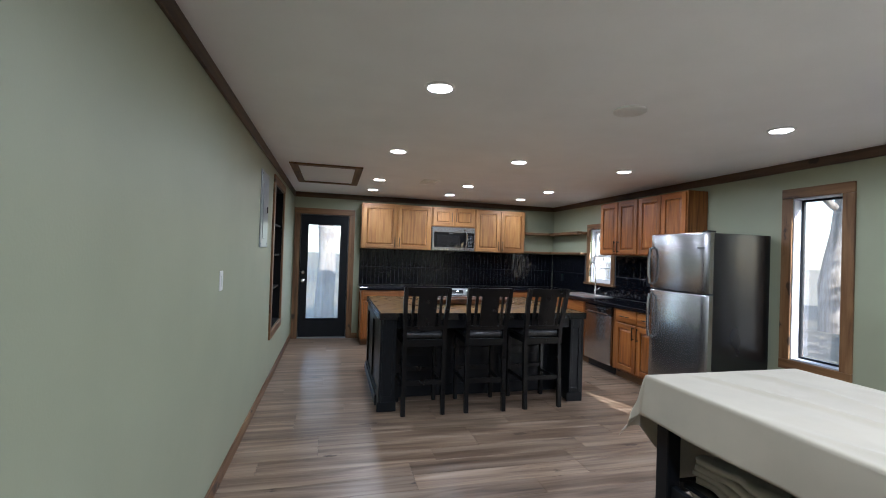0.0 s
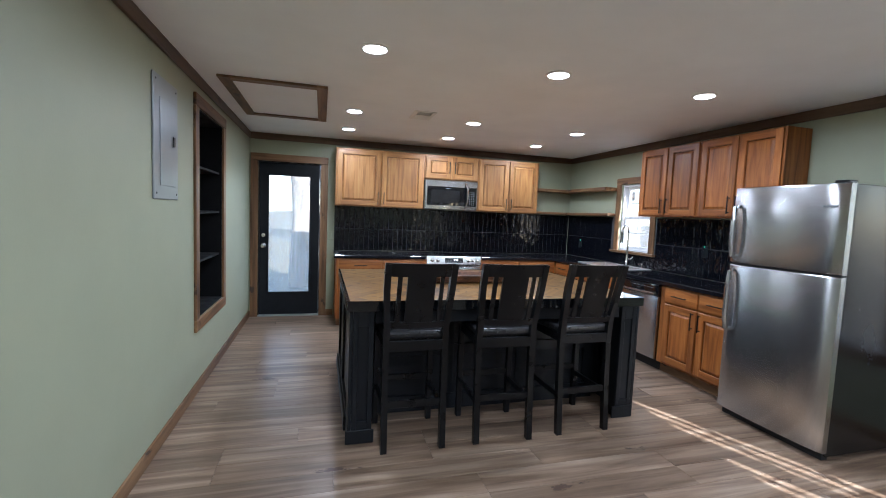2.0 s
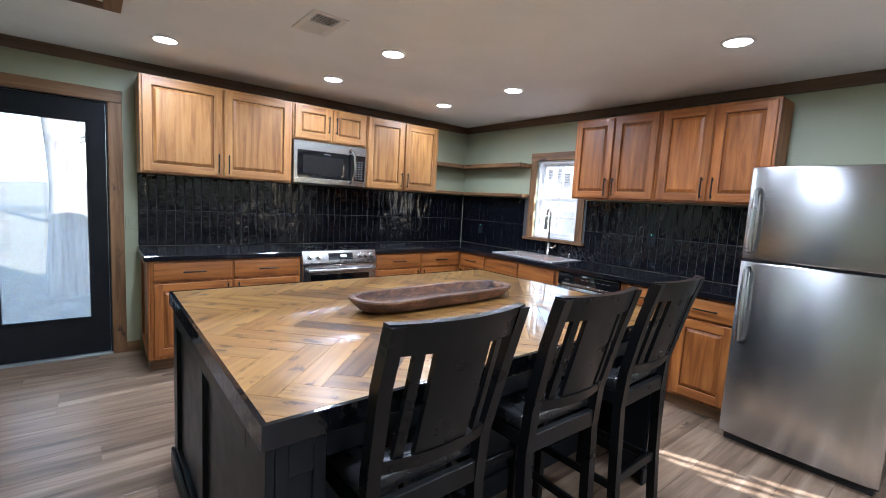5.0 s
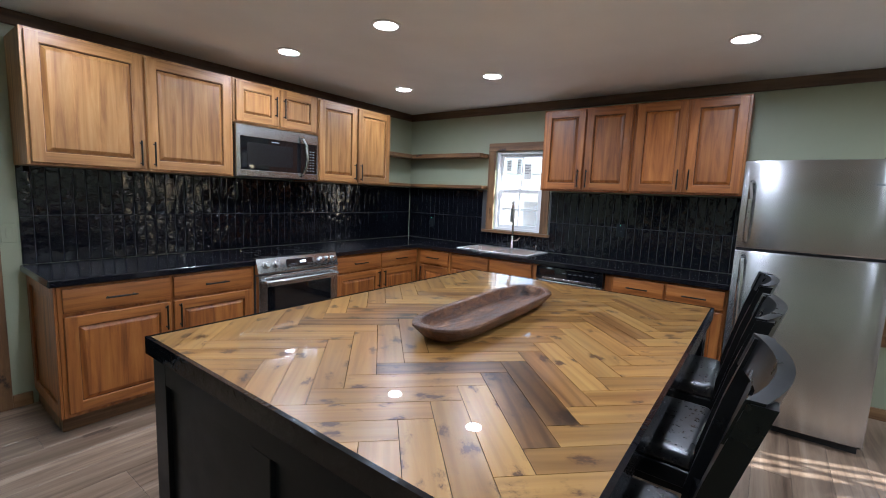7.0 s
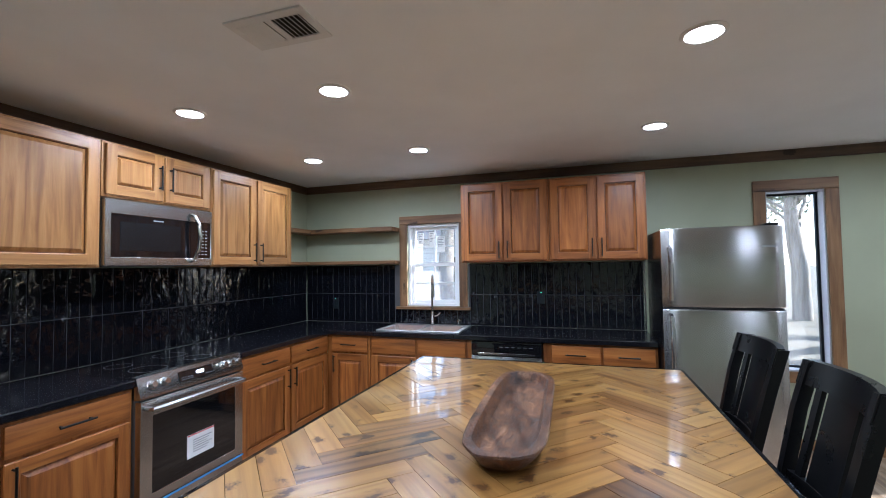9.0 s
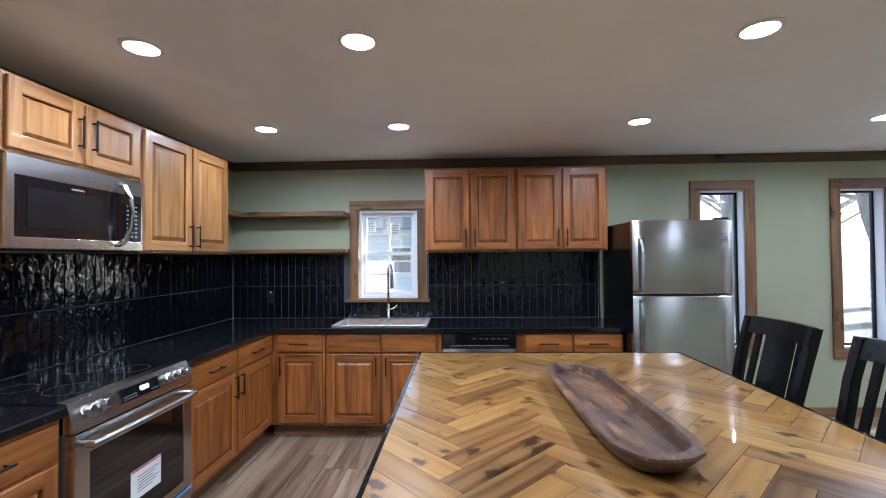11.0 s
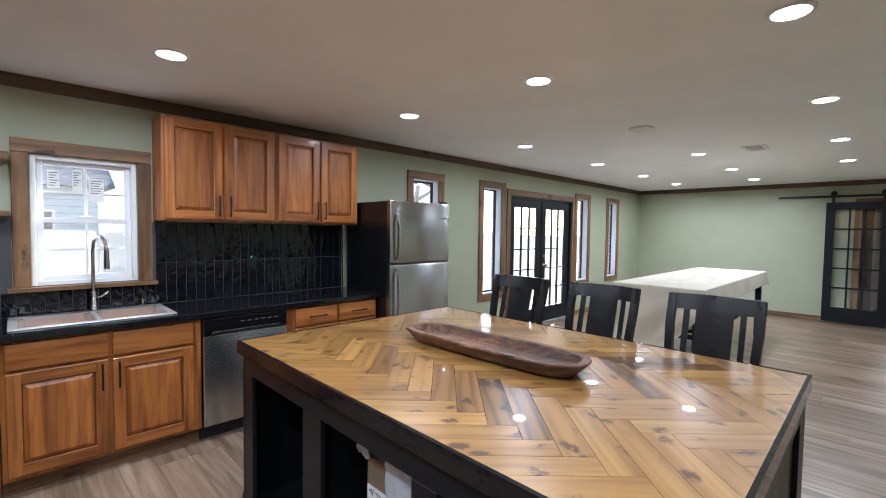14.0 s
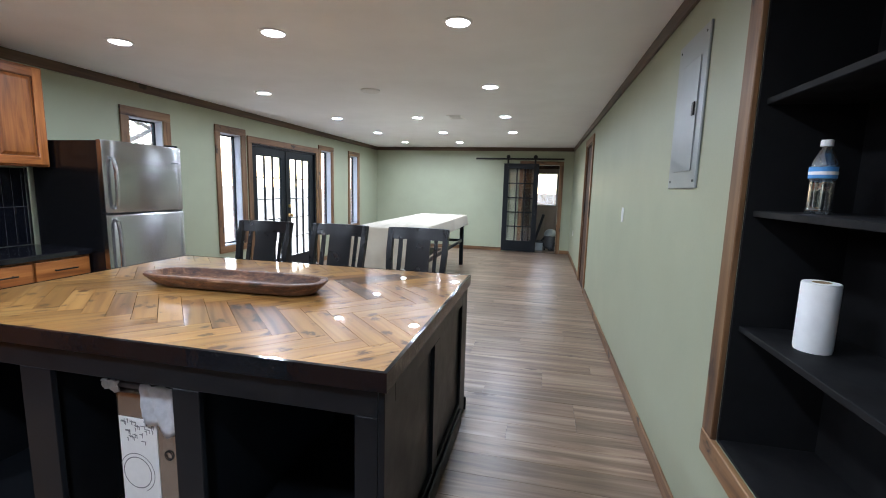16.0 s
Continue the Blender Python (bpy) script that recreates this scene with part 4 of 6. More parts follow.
def microwave():
    e = thing("microwave", "stainless over-the-range microwave with black glass door", "microwave", pose(2.268, 7.285, 1.545))
    w, h = 0.758, 0.395
    part("body", box(0, 0.03, 0.0, w, 0.39, h, 0.003), M_RUBBER, e)
    fr = part("door", ring_bm(0, 0, w, h, 0, 0.029, 0.035, 0.05, w - 0.012, h - 0.085), M_STEEL_H, e)
    part("door_glass", box(0.035, 0.004, 0.05, 0.575, 0.028, h - 0.085, 0.0), M_BLACKGLASS, fr)
    part("viewing_window", box(0.09, 0.0015, 0.09, 0.50, 0.0038, h - 0.13, 0.0), M_FRIDGE_SIDE, fr)
    k = part("keypad", box(0.578, 0.003, 0.05, w - 0.012, 0.028, h - 0.085, 0.0), M_BLACKGLASS, e)
    part("key_marks", boxes([(0.64 + 0.03 * i, 0.001, 0.075 + 0.024 * j, 0.656 + 0.03 * i, 0.0028, 0.082 + 0.024 * j) for i in range(3) for j in range(8)], 0), M_PANELBOX, k)
    part("maker_mark", box(0.30, 0.0015, h - 0.112, 0.37, 0.0036, h - 0.104, 0), M_PANELBOX, fr)
    part("handle", tube([(0.575, 0, 0.03), (0.585, -0.03, 0.045), (0.6, -0.052, 0.12), (0.604, -0.057, 0.2), (0.6, -0.052, 0.28), (0.585, -0.03, 0.345), (0.575, 0, 0.36)], 0.014), M_CHROME, fr, "curved chrome handle")
    part("vent_grille", boxes([(0.05 + 0.06 * i, 0.05, -0.004, 0.09 + 0.06 * i, 0.3, 0.0005) for i in range(11)], 0), M_GASKET, e)


microwave()


def dishwasher():
    e = thing("dishwasher", "stainless dishwasher with a black control strip", "dishwasher", EB @ pose(-5.602, 0, 0))
    w = 0.604
    part("body", box(0.003, 0.03, 0.1, w - 0.003, 0.55, 0.868, 0), M_RUBBER, e)
    part("door", box(0.004, -0.028, 0.11, w - 0.004, 0.029, 0.745, 0.006, 2), M_STEEL, e)
    c = part("control_strip", box(0.004, -0.03, 0.75, w - 0.004, 0.029, 0.865, 0.008, 2), M_BLACKGLASS, e)
    part("pocket_handle", box(0.06, -0.031, 0.752, w - 0.06, -0.02, 0.772, 0.002), M_STEEL_H, c)
    for i in range(6):
        part("key_mark", box(0.25 + 0.05 * i, -0.0315, 0.822, 0.275 + 0.05 * i, -0.0303, 0.826, 0), M_PRINT, c)
    part("toe_panel", box(0.004, 0.05, 0.0, w - 0.004, 0.07, 0.1, 0), M_GASKET, e)


dishwasher()


def refrigerator():
    e = thing("refrigerator", "stainless top-freezer refrigerator with black sides", "refrigerator", EASTM @ pose(-4.118, -0.77, 0))
    w, h, split = 0.755, 1.765, 1.19
    part("body", box(0.0, 0.06, 0.03, w, 0.72, h - 0.005, 0.004), M_FRIDGE_SIDE, e, "black textured casing")

    def bowed(z0, z1):
        """A door slab whose front bulges a little across its width, with rounded edges."""
        bm = bmesh.new()
        n, r = 18, 0.012
        rows = []
        for i in range(n + 1):
            x = w * i / n
            q = 2 * i / n - 1
            y = -0.011 * (1 - q * q) + 0.014 * abs(q) ** 14
            rows.append([bm.verts.new(p) for p in ((x, 0.058, z0), (x, y + r, z0), (x, y + 0.003, z0 + 0.004), (x, y, z0 + r), (x, y, z1 - r), (x, y + 0.003, z1 - 0.004), (x, y + r, z1), (x, 0.058, z1))])
        for a, c in zip(rows, rows[1:]):
            for k in range(8):
                bm.faces.new((a[k], c[k], c[(k + 1) % 8], a[(k + 1) % 8]))
        bm.faces.new(rows[0])
        bm.faces.new(rows[-1][::-1])
        bmesh.ops.recalc_face_normals(bm, faces=bm.faces)
        return bm
    f = part("freezer_door", bowed(split + 0.006, h), M_STEEL, e, smooth=50)
    d = part("fridge_door", bowed(0.055, split - 0.006), M_STEEL, e, smooth=50)
    part("gasket", box(0.01, 0.02, split - 0.006, w - 0.01, 0.06, split + 0.006, 0), M_GASKET, e)
    for p, z0, z1 in ((f, split + 0.03, h - 0.12), (d, split - 0.53, split - 0.03)):
        part("handle", tube([(0.05, 0, z0 + 0.02), (0.05, -0.04, z0 + 0.03), (0.05, -0.056, (z0 * 0.7 + z1 * 0.3)), (0.05, -0.056, (z0 * 0.3 + z1 * 0.7)), (0.05, -0.04, z1 - 0.03), (0.05, 0, z1 - 0.02)], 0.016), M_STEEL, p, "curved steel handle")
    part("maker_plate", box(w - 0.13, -0.0075, h - 0.15, w - 0.05, 0.0, h - 0.138, 0), M_PANELBOX, f)
    part("hinge_cover", box(w - 0.1, 0.02, h + 0.0005, w - 0.02, 0.1, h + 0.018, 0.004), M_FRIDGE_SIDE, e)
    part("kick_grille", box(0.02, 0.05, 0.0, w - 0.02, 0.1, 0.054, 0), M_GASKET, e)
    part("foot", boxes([(0.05, 0.6, 0, 0.09, 0.64, 0.03), (w - 0.09, 0.6, 0, w - 0.05, 0.64, 0.03)], 0), M_RUBBER, e)


refrigerator()

# ---- open corner shelves ----
for z0, z1, d, lab in ((1.885, 1.93, 0.2, "stained wood corner shelf"), (1.545, 1.582, 0.14, "low stained wood ledge above the tiles")):
    s = thing("corner_shelf", lab, "shelf")
    part("board", box(XR - d, 6.52, z0, XR - 0.001, YN - 0.001, z1, 0.004), M_TRIM['y'], s)
    part("board", box(3.98, YN - d, z0, XR - d - 0.001, YN - 0.001, z1, 0.004), M_TRIM['x'], s)


# ---- the island ----
def island():
    e = thing("kitchen_island", "black panelled island with open bays under a wooden top", "island")
    x0, x1, y0, y1, h = 1.10, 3.225, 4.165, 5.675, 0.853
    ft = part("frame_left", boxes([(x0, y0, 0.0, x0 + 0.022, y0 + 0.17, h), (x0, y1 - 0.10, 0.0, x0 + 0.022, y1, h), (x0, 4.93, 0.1, x0 + 0.022, 5.03, h - 0.09), (x0, y0 + 0.17, h - 0.09, x0 + 0.022, y1 - 0.1, h), (x0, y0 + 0.17, 0.0, x0 + 0.022, y1 - 0.1, 0.13)], 0.002), M_BLACK, e)
    part("side_panel", box(x0 + 0.018, y0 + 0.1, 0.05, x0 + 0.034, y1 - 0.02, h - 0.01, 0), M_BLACK, e)
    part("frame_right", boxes([(x1 - 0.022, y0, 0.0, x1, y0 + 0.17, h), (x1 - 0.022, y1 - 0.10, 0.0, x1, y1, h), (x1 - 0.022, 4.93, 0.1, x1, 5.03, h - 0.09), (x1 - 0.022, y0 + 0.17, h - 0.09, x1, y1 - 0.1, h), (x1 - 0.022, y0 + 0.17, 0.0, x1, y1 - 0.1, 0.13)], 0.002), M_BLACK, e)
    part("side_panel", box(x1 - 0.034, y0 + 0.1, 0.05, x1 - 0.018, y1 - 0.02, h - 0.01, 0), M_BLACK, e)
    for a, b in ((x0, x0 + 0.175), (x1 - 0.175, x1)):
        p = part("corner_leg", box(a + 0.023, y0 + 0.012, 0.0, b - 0.023, y0 + 0.17, h - 0.001, 0), M_BLACK, e)
        part("leg_frame", boxes([(a + 0.023, y0, 0.0, a + 0.055, y0 + 0.012, h - 0.001), (b - 0.055, y0, 0.0, b - 0.023, y0 + 0.012, h - 0.001), (a + 0.055, y0, h - 0.1, b - 0.055, y0 + 0.012, h - 0.001), (a + 0.055, y0, 0.0, b - 0.055, y0 + 0.012, 0.14)], 0.002), M_BLACK, p)
        part("foot_block", boxes([(a - 0.012, y0 - 0.014, 0.0, b - 0.01, y0 - 0.001, 0.09)], 0.004), M_BLACK, p)
    part("apron", box(x0 + 0.16, y0 + 0.02, h - 0.09, x1 - 0.16, y0 + 0.05, h - 0.001, 0.002), M_BLACK, e)
    part("back_panel", box(x0 + 0.035, 4.56, 0.02, x1 - 0.035, 4.58, h - 0.002, 0), M_BLACK, e)
    n = 3
    for i in range(n + 1):
        x = x0 + 0.15 + i * (x1 - x0 - 0.3) / n
        part("batten", box(x - 0.045, 4.545, 0.13, x + 0.045, 4.559, h - 0.1, 0.002), M_BLACK, e)
    part("batten", box(x0 + 0.1, 4.546, 0.42, x1 - 0.1, 4.5585, 0.5, 0.002), M_BLACK, e)
    part("base_rail", box(x0 + 0.1, 4.542, 0.0, x1 - 0.1, 4.5595, 0.12, 0.003), M_BLACK, e)
    for a, b in ((x0 + 0.023, 1.2), (1.77, 1.88), (2.42, 2.57), (3.10, x1 - 0.023)):
        part("front_stile", box(a, y1 - 0.022, 0.0, b, y1, h - 0.1, 0.002), M_BLACK, e)
    part("front_rail", box(x0 + 0.023, y1 - 0.022, h - 0.099, x1 - 0.023, y1, h - 0.001, 0.002), M_BLACK, e)
    part("bottom_rail", boxes([(1.2, y1 - 0.021, 0, 1.77, y1 - 0.001, 0.08), (2.57, y1 - 0.021, 0, 3.10, y1 - 0.001, 0.08)], 0.002), M_BLACK, e)
    for a in (1.815, 2.485):
        part("divider", box(a, 4.6, 0.02, a + 0.02, y1 - 0.024, h - 0.002, 0), M_BLACK, e)
    for a, b in ((x0 + 0.035, 1.8), (2.52, x1 - 0.035)):
        part("bay_floor", box(a, 4.6, 0.05, b, y1 - 0.024, 0.075, 0), M_BLACK, e)
    for r in ((x0 - 0.016, y0 + 0.17, 0.0, x0 - 0.001, y1 + 0.002, 0.1), (x1 + 0.001, y0 + 0.17, 0.0, x1 + 0.016, y1 + 0.002, 0.1), (x0 - 0.016, y1 + 0.0025, 0.0, 1.88, y1 + 0.014, 0.07), (2.42, y1 + 0.0025, 0.0, x1 + 0.016, y1 + 0.014, 0.07)):
        part("base_moulding", box(*r, 0.005), M_BLACK, e)


island()
TX0, TX1, TY0, TY1 = 1.085, 3.24, 4.145, 5.70


def clip(poly, axis, value, keep_above):
    out = []
    for k, p in enumerate(poly):
        q = poly[(k + 1) % len(poly)]
        ip, iq = ((p[axis] >= value) == keep_above), ((q[axis] >= value) == keep_above)
        if ip:
            out.append(p)
        if ip != iq:
            f = (value - p[axis]) / (q[axis] - p[axis])
            out.append((p[0] + f * (q[0] - p[0]), p[1] + f * (q[1] - p[1])))
    return out


def island_top():
    e = thing("island_top", "glossy resin-coated herringbone pine top with black edge", "tabletop")
    b = 0.014
    part("core", box(TX0 + 0.003, TY0 + 0.003, 0.854, TX1 - 0.003, TY1 - 0.003, 0.9, 0), M_EPOXY, e)
    bm = wall_bm(TX1 - TX0, TY1 - TY0, 0.063, [(b, TX1 - TX0 - b, b, TY1 - TY0 - b)])
    for v in bm.verts:
        v.co = Vector((TX0 + v.co.x, TY0 + v.co.z, 0.853 + v.co.y))
    bmesh.ops.bevel(bm, geom=[e2 for e2 in bm.edges if e2.calc_face_angle(0) > 0.5], offset=0.005, segments=2, affect='EDGES')
    part("edge", bm, M_EPOXY, e, "glossy black edge band")
    W, L = 0.0893, 0.411
    # zigzags run along the table; u points along (1, 1), v along (1, -1)
    u0, v0, h = 4.022, -2.118, math.sqrt(0.5)
    stained = ((1.49, 4.43), (1.63, 4.42), (1.58, 4.75), (2.26, 5.55), (1.73, 5.36), (1.86, 5.35))
    brown = ((1.74, 4.42), (1.99, 5.35), (2.12, 5.35), (2.30, 5.38), (2.43, 5.37), (2.4, 4.43), (2.55, 4.45), (2.9, 4.45), (2.75, 5.0), (1.62, 5.49))
    g = 0.0008
    for i in range(-40, 41):
        for j in range(-6, 9):
            for kind in (0, 1):
                ou, ov = u0 + i * W + j * L, v0 + i * W - j * L
                r = (ou, ov, ou + L, ov + W) if kind == 0 else (ou - W, ov, ou, ov + L)
                u1, v1, u2, v2 = r[0] + g, r[1] + g, r[2] - g, r[3] - g
                quad = [((u + v) * h, (u - v) * h) for u, v in ((u1, v1), (u1, v2), (u2, v2), (u2, v1))]
                mid = ((r[0] + r[2] + r[1] + r[3]) * h / 2, (r[0] + r[2] - r[1] - r[3]) * h / 2)
                for axis, value, above in ((0, TX0 + b, True), (0, TX1 - b, False), (1, TY0 + b, True), (1, TY1 - b, False)):
                    quad = clip(quad, axis, value, above) if quad else quad
                if len(quad) < 3:
                    continue
                area = abs(sum(p[0] * q[1] - q[0] * p[1] for p, q in zip(quad, quad[1:] + quad[:1]))) / 2
                if area < 2e-4:
                    continue
                turn = 45 if kind == 0 else -45
                mx, my = sum(p[0] for p in quad) / len(quad), sum(p[1] for p in quad) / len(quad)
                m = pose(mx, my, 0, 0, 0, turn)
                inv = m.inverted()
                bm = bmesh.new()
                top = [bm.verts.new(inv @ Vector((p[0], p[1], 0.9145))) for p in quad]
                bot = [bm.verts.new(inv @ Vector((p[0], p[1], 0.9005))) for p in quad]
                bm.faces.new(top)
                for k in range(len(top)):
                    bm.faces.new((top[k], bot[k], bot[(k + 1) % len(top)], top[(k + 1) % len(top)]))
                near = lambda spots: any(math.hypot(mid[0] - a, mid[1] - c) < 0.062 for a, c in spots)
                p = part("board", bm, M_PINE_DARK if near(stained) else M_PINE_MID if near(brown) else M_PINE, e, smooth=None)
                p.matrix_local = m


island_top()


def dough_bowl():
    e = thing("dough_bowl", "long old carved wooden dough bowl on the island", "bowl", pose(2.203, 4.925, 0.917, 0, 0, 1.5) @ Matrix.Diagonal((0.975, 0.96, 1, 1)))
    bm = bmesh.new()
    N = 48

    def ring(a, b, z, ex=4.4):
        z *= 0.76
        out = []
        for k in range(N):
            t = k * math.tau / N
            c, s = math.cos(t), math.sin(t)
            x = a * math.copysign(abs(c) ** (2 / ex), c)
            y = b * math.copysign(abs(s) ** (2 / 3.6), s)
            wob = 1 + 0.03 * noise.noise(Vector((c * 2, s * 2, z * 9))) + 0.008 * noise.noise(Vector((c * 9, s * 9, z * 30)))
            out.append(bm.verts.new((x * wob, y * wob, z + 0.003 * noise.noise(Vector((c * 3, s * 3, 5))))))
        return out
    prof = [(0.43, 0.085, 0.0), (0.46, 0.104, 0.010), (0.5, 0.134, 0.06), (0.513, 0.143, 0.078), (0.512, 0.142, 0.088), (0.507, 0.138, 0.091), (0.481, 0.114, 0.090), (0.476, 0.110, 0.085), (0.464, 0.1, 0.042), (0.452, 0.092, 0.031), (0.42, 0.08, 0.026), (0.32, 0.055, 0.023), (0.18, 0.025, 0.022)]
    rings = [ring(*p) for p in prof]
    for r, s in zip(rings, rings[1:]):
        for k in range(N):
            bm.faces.new((r[k], r[(k + 1) % N], s[(k + 1) % N], s[k]))
    bm.faces.new(rings[0][::-1])
    bm.faces.new(rings[-1])
    part("bowl", bm, M_BOWL, e, smooth=28)


dough_bowl()


def trash_can():
    e = thing("trash_can", "brushed steel trash can with a white bag over its rim", "trash can", pose(2.09, 5.47, 0))
    bm = box(-0.15, -0.13, 0.0, 0.15, 0.13, 0.68, 0.04, 4)
    part("body", bm, M_STEEL, e)
    part("rim", box(-0.155, -0.135, 0.681, 0.155, 0.135, 0.705, 0.012, 2), M_RUBBER, e)
    part("label_sheet", box(-0.055, 0.1305, 0.16, 0.118, 0.1325, 0.565, 0), M_PAPER, e, "pale printed sticker with line drawings")
    rng = random.Random(3)
    bm = bmesh.new()
    for i in range(26):
        x, z = -0.045 + rng.random() * 0.14, 0.47 + rng.random() * 0.085
        box_bm(bm, x, 0.133, z, x + 0.004 + rng.random() * 0.02, 0.1336, z + 0.0035)
        box_bm(bm, x, 0.133, z - 0.012, x + 0.003, 0.1336, z + 0.003 * (i % 4))
    part("label_print", bm, M_PRINT, e)
    for cx, cz, r0, r1, a0, a1, mat in ((0.045, 0.34, 0.062, 0.066, 0.0, math.tau, M_PRINT), (0.045, 0.34, 0.078, 0.081, 0.3, 4.2, M_PRINT), (-0.105, 0.435, 0.014, 0.02, 0.0, math.tau, M_BLACK)):
        bm = bmesh.new()
        pts = [a0 + (a1 - a0) * k / 36 for k in range(37)]
        rings = [[bm.verts.new((cx + r * math.cos(a), 0.1338, cz + r * math.sin(a))) for a in pts] for r in (r0, r1)]
        for k in range(36):
            bm.faces.new((rings[0][k], rings[0][k + 1], rings[1][k + 1], rings[1][k]))
        part("ring_mark", bm, mat, e, smooth=None)
    for sgn, x0, x1, drop in ((1, -0.155, -0.01, 0.2), (1, 0.09, 0.165, 0.05)):
        bm = bmesh.new()
        n, k = 10, 8
        grid = [[bm.verts.new((x0 + (x1 - x0) * i / n, 0.144 + 0.006 * math.sin(i * 1.3 + j * 0.4) + 0.012 * noise.noise(Vector((i * 0.6, j * 0.6, 2))), 0.715 - (drop * (0.88 + 0.12 * math.sin(i * 0.6))) * j / k)) for j in range(k + 1)] for i in range(n + 1)]
        for i in range(n):
            for j in range(k):
                bm.faces.new((grid[i][j], grid[i + 1][j], grid[i + 1][j + 1], grid[i][j + 1]))
        ob = part("bag", bm, M_BAG, e, "white crumpled bin liner", 60)
        ob.modifiers.new("thick", 'SOLIDIFY').thickness = 0.002


trash_can()


# ---- bar stools ----
def bar_stool():
    e = thing("bar_stool", "black wooden bar stool with padded seat and slatted back", "stool", group="bar stools at the island")
    hw = 0.185
    for s in (-1, 1):
        # rear legs run on into the back posts, kinked at the seat
        bm = bmesh.new()
        prof = [(-0.02, 0.0), (0.0, 0.30), (0.012, 0.62), (0.0, 0.78), (-0.055, 1.02), (-0.10, 1.175)]
        rows = []
        for y, z in prof:
            t = 0.019
            rows.append([bm.verts.new((s * (hw + 0.014 * (z > 0.9) * 1.0) + dx, y + dy, z)) for dx, dy in ((-t, -t), (t, -t), (t, t), (-t, t))])
        for r, q in zip(rows, rows[1:]):
            for k in range(4):
                bm.faces.new((r[k], r[(k + 1) % 4], q[(k + 1) % 4], q[k]))
        bm.faces.new(rows[0][::-1])
        bm.faces.new(rows[-1])
        part("leg", bm, M_STOOL, e, smooth=20)
        part("leg", box(s * (hw + 0.005) - 0.019, 0.36, 0.0, s * (hw + 0.005) + 0.019, 0.398, 0.68, 0.003), M_STOOL, e)
        part("side_rail", box(s * hw - 0.012, 0.02, 0.635, s * hw + 0.012, 0.36, 0.69, 0.003), M_STOOL, e)
        part("stretcher", box(s * hw - 0.01, 0.01, 0.25, s * hw + 0.01, 0.365, 0.285, 0.003), M_STOOL, e)
    part("front_rail", box(-hw, 0.366, 0.635, hw, 0.39, 0.69, 0.003), M_STOOL, e)
    part("rear_rail", box(-hw, -0.006, 0.625, hw, 0.018, 0.69, 0.003), M_STOOL, e)
    part("stretcher", box(-hw, 0.37, 0.30, hw, 0.39, 0.34, 0.003), M_STOOL, e)
    part("stretcher", box(-hw, -0.008, 0.27, hw, 0.012, 0.315, 0.003), M_STOOL, e)
    bm = box(-hw - 0.015, 0.02, 0.69, hw + 0.015, 0.41, 0.745, 0.024, 4)
    for v in bm.verts:
        if v.co.z > 0.73:
            v.co.z += 0.012 * (1 - (v.co.x / 0.2) ** 2) * (1 - ((v.co.y - 0.21) / 0.2) ** 2)
    part("seat", bm, M_LEATHER, e, "padded black vinyl seat", 60)

    def curved(x0, x1, z0, z1, thick, bow, n=10):
        """A back member following the back's lean, bowed backwards."""
        lean = lambda z: -0.055 * (z - 0.78) / 0.24 if z < 1.02 else -0.055 - 0.045 * (z - 1.02) / 0.155
        b = bmesh.new()
        rows = []
        for i in range(n + 1):
            x = x0 + (x1 - x0) * i / n
            y = -bow * (1 - (x / hw) ** 2)
            rows.append([b.verts.new((x, y + lean(z) + d, z)) for z, d in ((z0, -thick), (z1, -thick), (z1, thick), (z0, thick))])
        for r, q in zip(rows, rows[1:]):
            for k in range(4):
                b.faces.new((r[k], r[(k + 1) % 4], q[(k + 1) % 4], q[k]))
        b.faces.new(rows[0][::-1])
        b.faces.new(rows[-1])
        return b
    part("top_rail", curved(-hw - 0.03, hw + 0.03, 1.10, 1.18, 0.013, 0.03), M_STOOL, e, smooth=40)
    part("lower_rail", curved(-hw, hw, 0.775, 0.815, 0.012, 0.03), M_STOOL, e, smooth=40)
    part("splat", curved(-0.085, 0.085, 0.81, 1.105, 0.008, 0.03, 6), M_STOOL, e, smooth=40)
    for s in (-1, 1):
        part("slat", curved(s * 0.128 - 0.013, s * 0.128 + 0.013, 0.81, 1.105, 0.007, 0.03, 2), M_STOOL, e, smooth=40)
    return e


st = bar_stool()
st.matrix_world = pose(1.495, 4.04, 0, 0, 0, 0)
copy_thing(st, pose(2.095, 4.035, 0, 0, 0, -1.5))
copy_thing(st, pose(2.695, 4.045, 0, 0, 0, 1.0))


